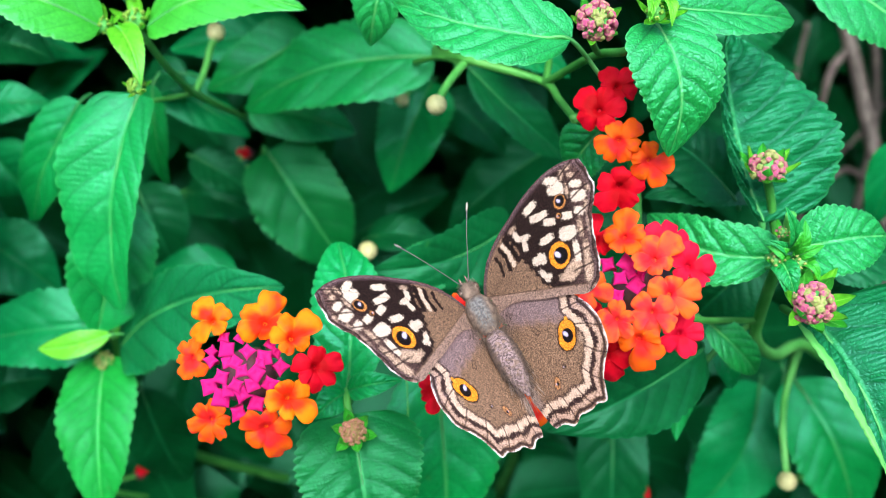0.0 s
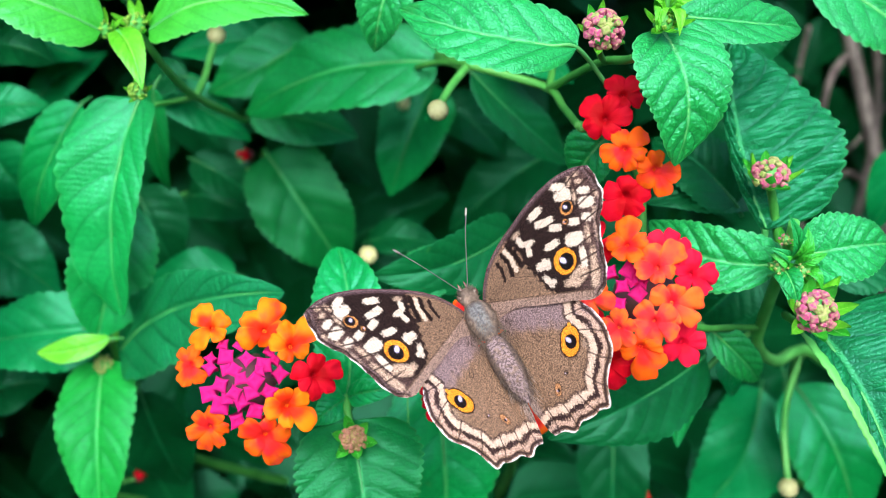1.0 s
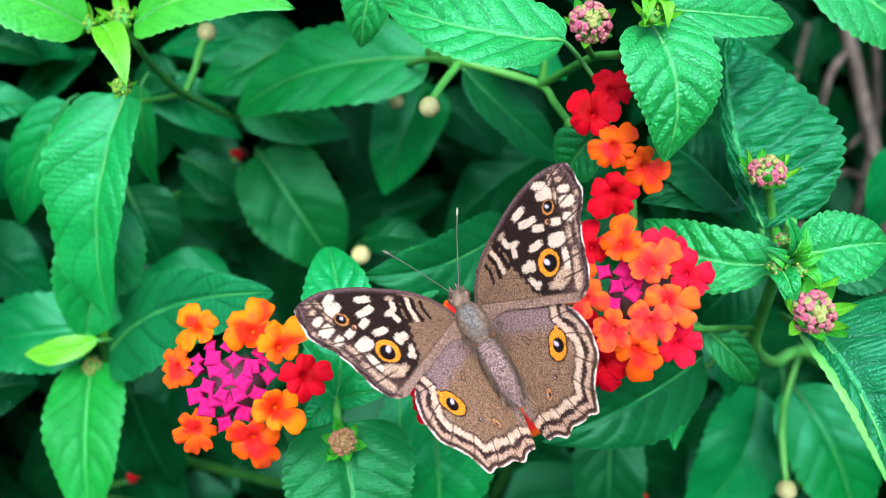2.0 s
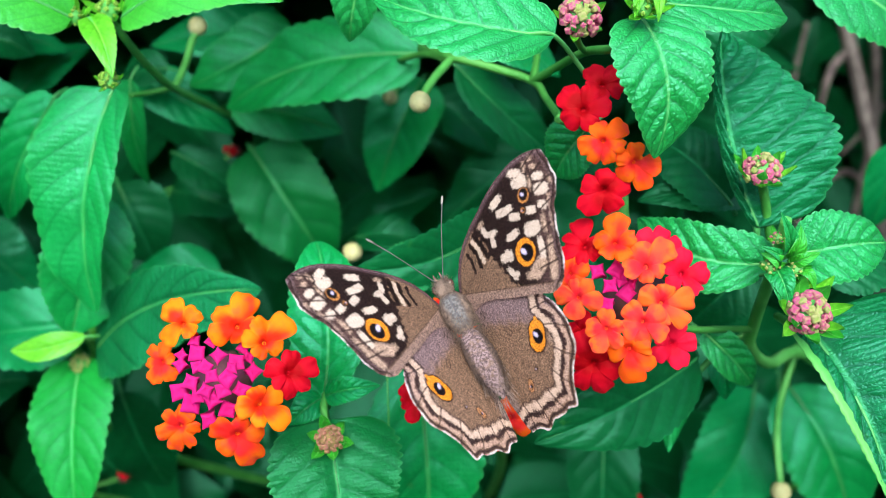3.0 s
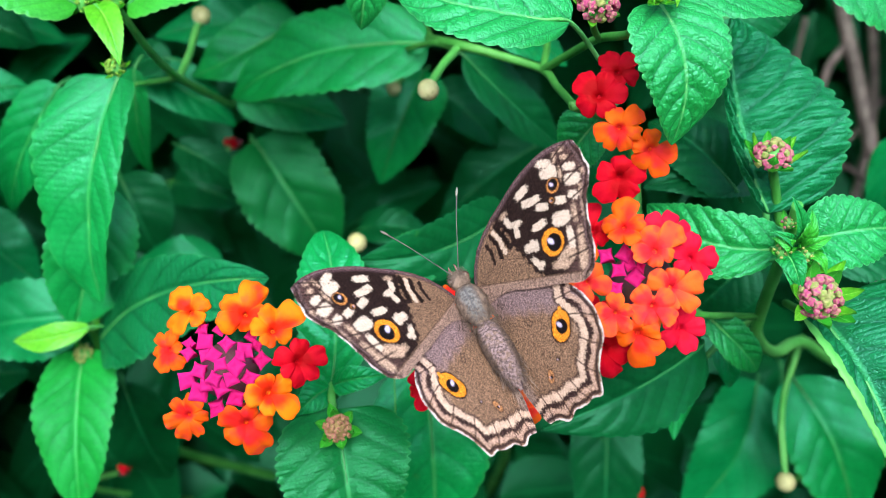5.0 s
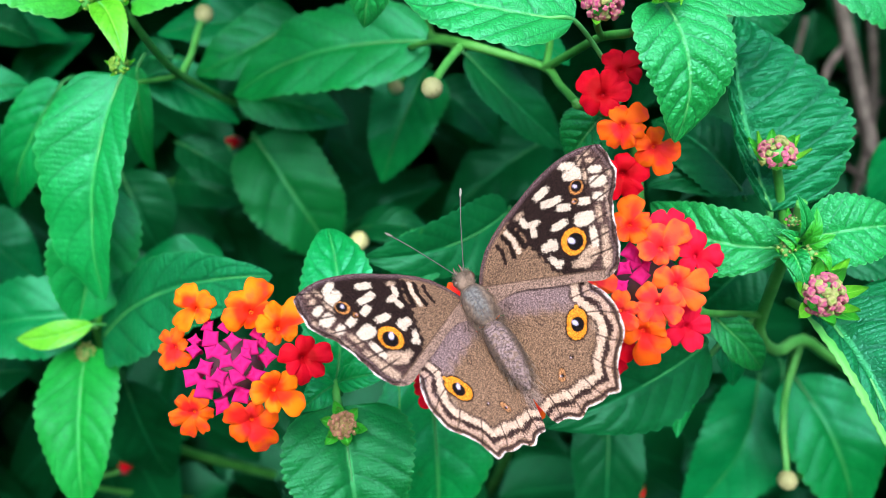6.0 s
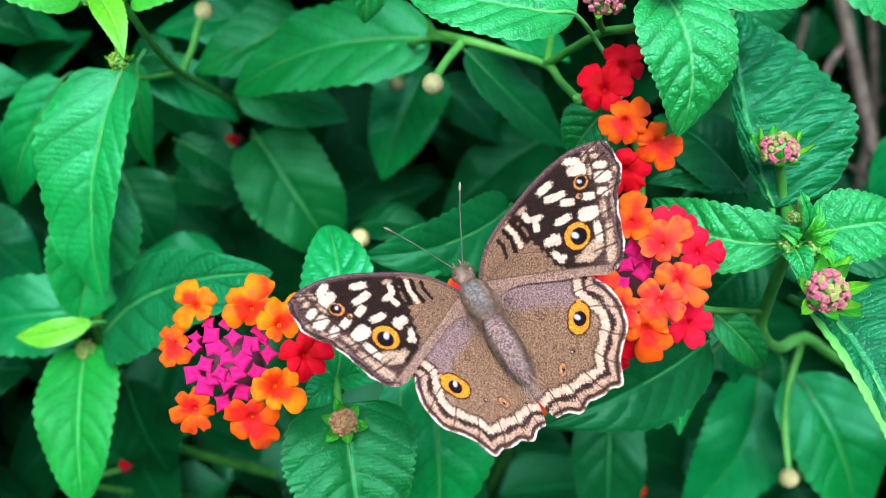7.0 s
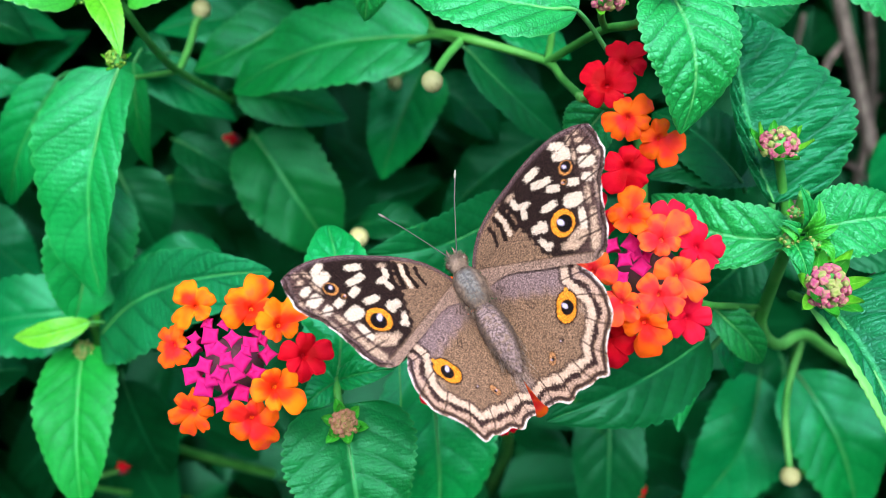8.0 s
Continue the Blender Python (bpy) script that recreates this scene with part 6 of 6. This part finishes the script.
def motions():
    sway([TOP_SPRIG, UPPER_HEAD.ob, BUDS[2], BUDS[8]], [(0, -0.06, 0.19), (0.5, 0.05, -0.02), (1, 0.43, -0.05), (1.5, 0.03, 0.08), (3, -0.50, 0.00), (3.5, -0.27, 0.02), (4, 0.05, 0.09), (4.5, 0.13, -0.05), (6, -0.06, -0.10), (6.5, -0.20, 0.03), (7, -0.08, -0.01), (7.5, 0.24, -0.28), (8, 0.25, -0.09)])
    sway([TOP_STEM], [(0, -0.11, 0.17), (0.5, -0.10, 0.03), (1, 0.18, -0.01), (1.5, 0.01, 0.04), (3, -0.27, -0.04), (3.5, -0.17, 0.12), (4, 0.08, 0.09), (4.5, 0.17, -0.00), (6, 0.01, -0.04), (6.5, -0.19, 0.07), (7, -0.13, -0.06), (7.5, 0.11, -0.16), (8, 0.22, -0.11)])
    sway([MAIN_HEAD.ob, SIDE_SHOOT], [(0, -0.11, 0.04), (0.5, -0.07, -0.04), (1, -0.12, 0.01), (1.5, -0.14, 0.06), (3, 0.35, -0.32), (3.5, 0.14, -0.13), (4, 0.06, -0.02), (4.5, -0.06, 0.05), (6, 0.10, 0.00), (6.5, 0.19, -0.15), (7, 0.09, -0.06), (7.5, -0.05, 0.20), (8, -0.25, 0.28)])
    sway([RIGHT_SPRIG, BUDS[0], BUDS[1], *BUDS[9:13]], [(0, -0.03, 0.00), (0.5, -0.04, 0.02), (1, -0.07, 0.06), (1.5, -0.11, 0.03), (3, 0.11, -0.23), (3.5, 0.11, -0.10), (4, -0.01, -0.10), (4.5, 0.04, 0.04), (6, 0.05, 0.02), (6.5, 0.10, -0.15), (7, 0.03, -0.01), (7.5, -0.04, 0.17), (8, -0.17, 0.19)])
    sway([LEFT_HEAD.ob], [(0, 0.08, -0.02), (0.5, -0.01, 0.00), (1, -0.06, -0.05), (1.5, 0.14, -0.09), (3, 0.15, 0.22), (3.5, 0.00, 0.12), (4, -0.10, -0.03), (4.5, -0.11, -0.00), (6, -0.02, 0.05), (6.5, -0.00, 0.19), (7, 0.05, 0.03), (7.5, -0.04, -0.12), (8, 0.03, -0.23)])
    sway([LOW_SPRIG, BUDS[6]], [(0, 0.04, -0.10), (0.5, 0.08, 0.03), (1, -0.00, -0.03), (1.5, 0.08, -0.18), (3, 0.02, 0.23), (3.5, -0.01, 0.16), (4, -0.07, 0.03), (4.5, -0.17, 0.03), (6, -0.04, 0.10), (6.5, 0.03, 0.06), (7, 0.00, 0.05), (7.5, -0.01, -0.17), (8, 0.02, -0.17)])
    sway([LEFT_SPRIG, BUDS[3], BUDS[4], BUDS[5]], [(0, 0.05, -0.02), (0.5, 0.08, 0.13), (1, 0.19, -0.11), (1.5, -0.08, 0.06), (3, -0.03, 0.07), (3.5, 0.10, -0.06), (4, 0.10, -0.11), (4.5, -0.02, -0.04), (6, -0.04, 0.01), (6.5, -0.07, -0.06), (7, -0.03, 0.08), (7.5, -0.07, -0.01), (8, -0.16, 0.06)])
    # seconds, place of the body in the shrub's axes (mm), heading, lift of each wing (degrees)
    flight = [
        (0, 8.98, -15.11, 10.37, 25.9, 51.6, 40.4),
        (0.5, 8.69, -14.76, 10.37, 26.3, 47.4, 36.9),
        (1, 8.64, -14.77, 10.37, 26.1, 45.4, 36.0),
        (1.5, 8.88, -15.10, 10.37, 26.1, 47.8, 36.4),
        (1.7, 8.90, -15.30, 10.37, 26.2, 47.5, 38.5),
        (2.8, 8.26, -13.94, 10.37, 25.4, 54.8, 48.1),
        (3, 8.25, -13.99, 10.37, 25.9, 56.3, 47.3),
        (3.5, 8.98, -14.98, 10.37, 26.5, 56.4, 44.8),
        (4, 8.94, -15.50, 10.37, 26.5, 55.7, 42.5),
        (4.5, 8.75, -14.95, 10.37, 26.5, 53.6, 40.9),
        (4.7, 8.70, -14.68, 10.37, 26.2, 51.4, 41.8),
        (5.8, 9.17, -15.33, 10.37, 26.6, 45.7, 33.0),
        (6, 8.97, -15.18, 10.37, 27.3, 44.9, 29.5),
        (6.5, 9.17, -15.21, 10.37, 27.5, 42.6, 27.6),
        (7, 8.70, -14.95, 10.37, 27.3, 40.4, 26.0),
        (7.5, 8.53, -15.13, 10.37, 27.4, 38.7, 25.1),
        (7.8, 8.08, -14.31, 10.37, 26.1, 40.0, 30.3),
        (8, 7.51, -13.72, 10.37, 26.0, 43.5, 33.2),
    ]
    walk(BUTTERFLY, [(t, BUSH @ pose(u / 1000, v / 1000, w / 1000, -32.37) @ pose(0, 0, 0, 0, 0, rz) @ pose(0, 0, 0, 0, -15.18, 0)) for t, u, v, w, rz, _, _ in flight])
    for side, fore, hind in WINGS:
        for wing, drop, extra in ((fore, 0.0, 0.0), (hind, -0.22, 0.0)):
            rows = []
            for t, _, _, _, _, left, right in flight:
                lift = (left if side < 0 else right) - extra
                rows.append((t, pose(side * HINGE / 1000, 0, (RISE + drop) / 1000, 0, -side * lift, 0)))
            walk(wing, rows)


motions()
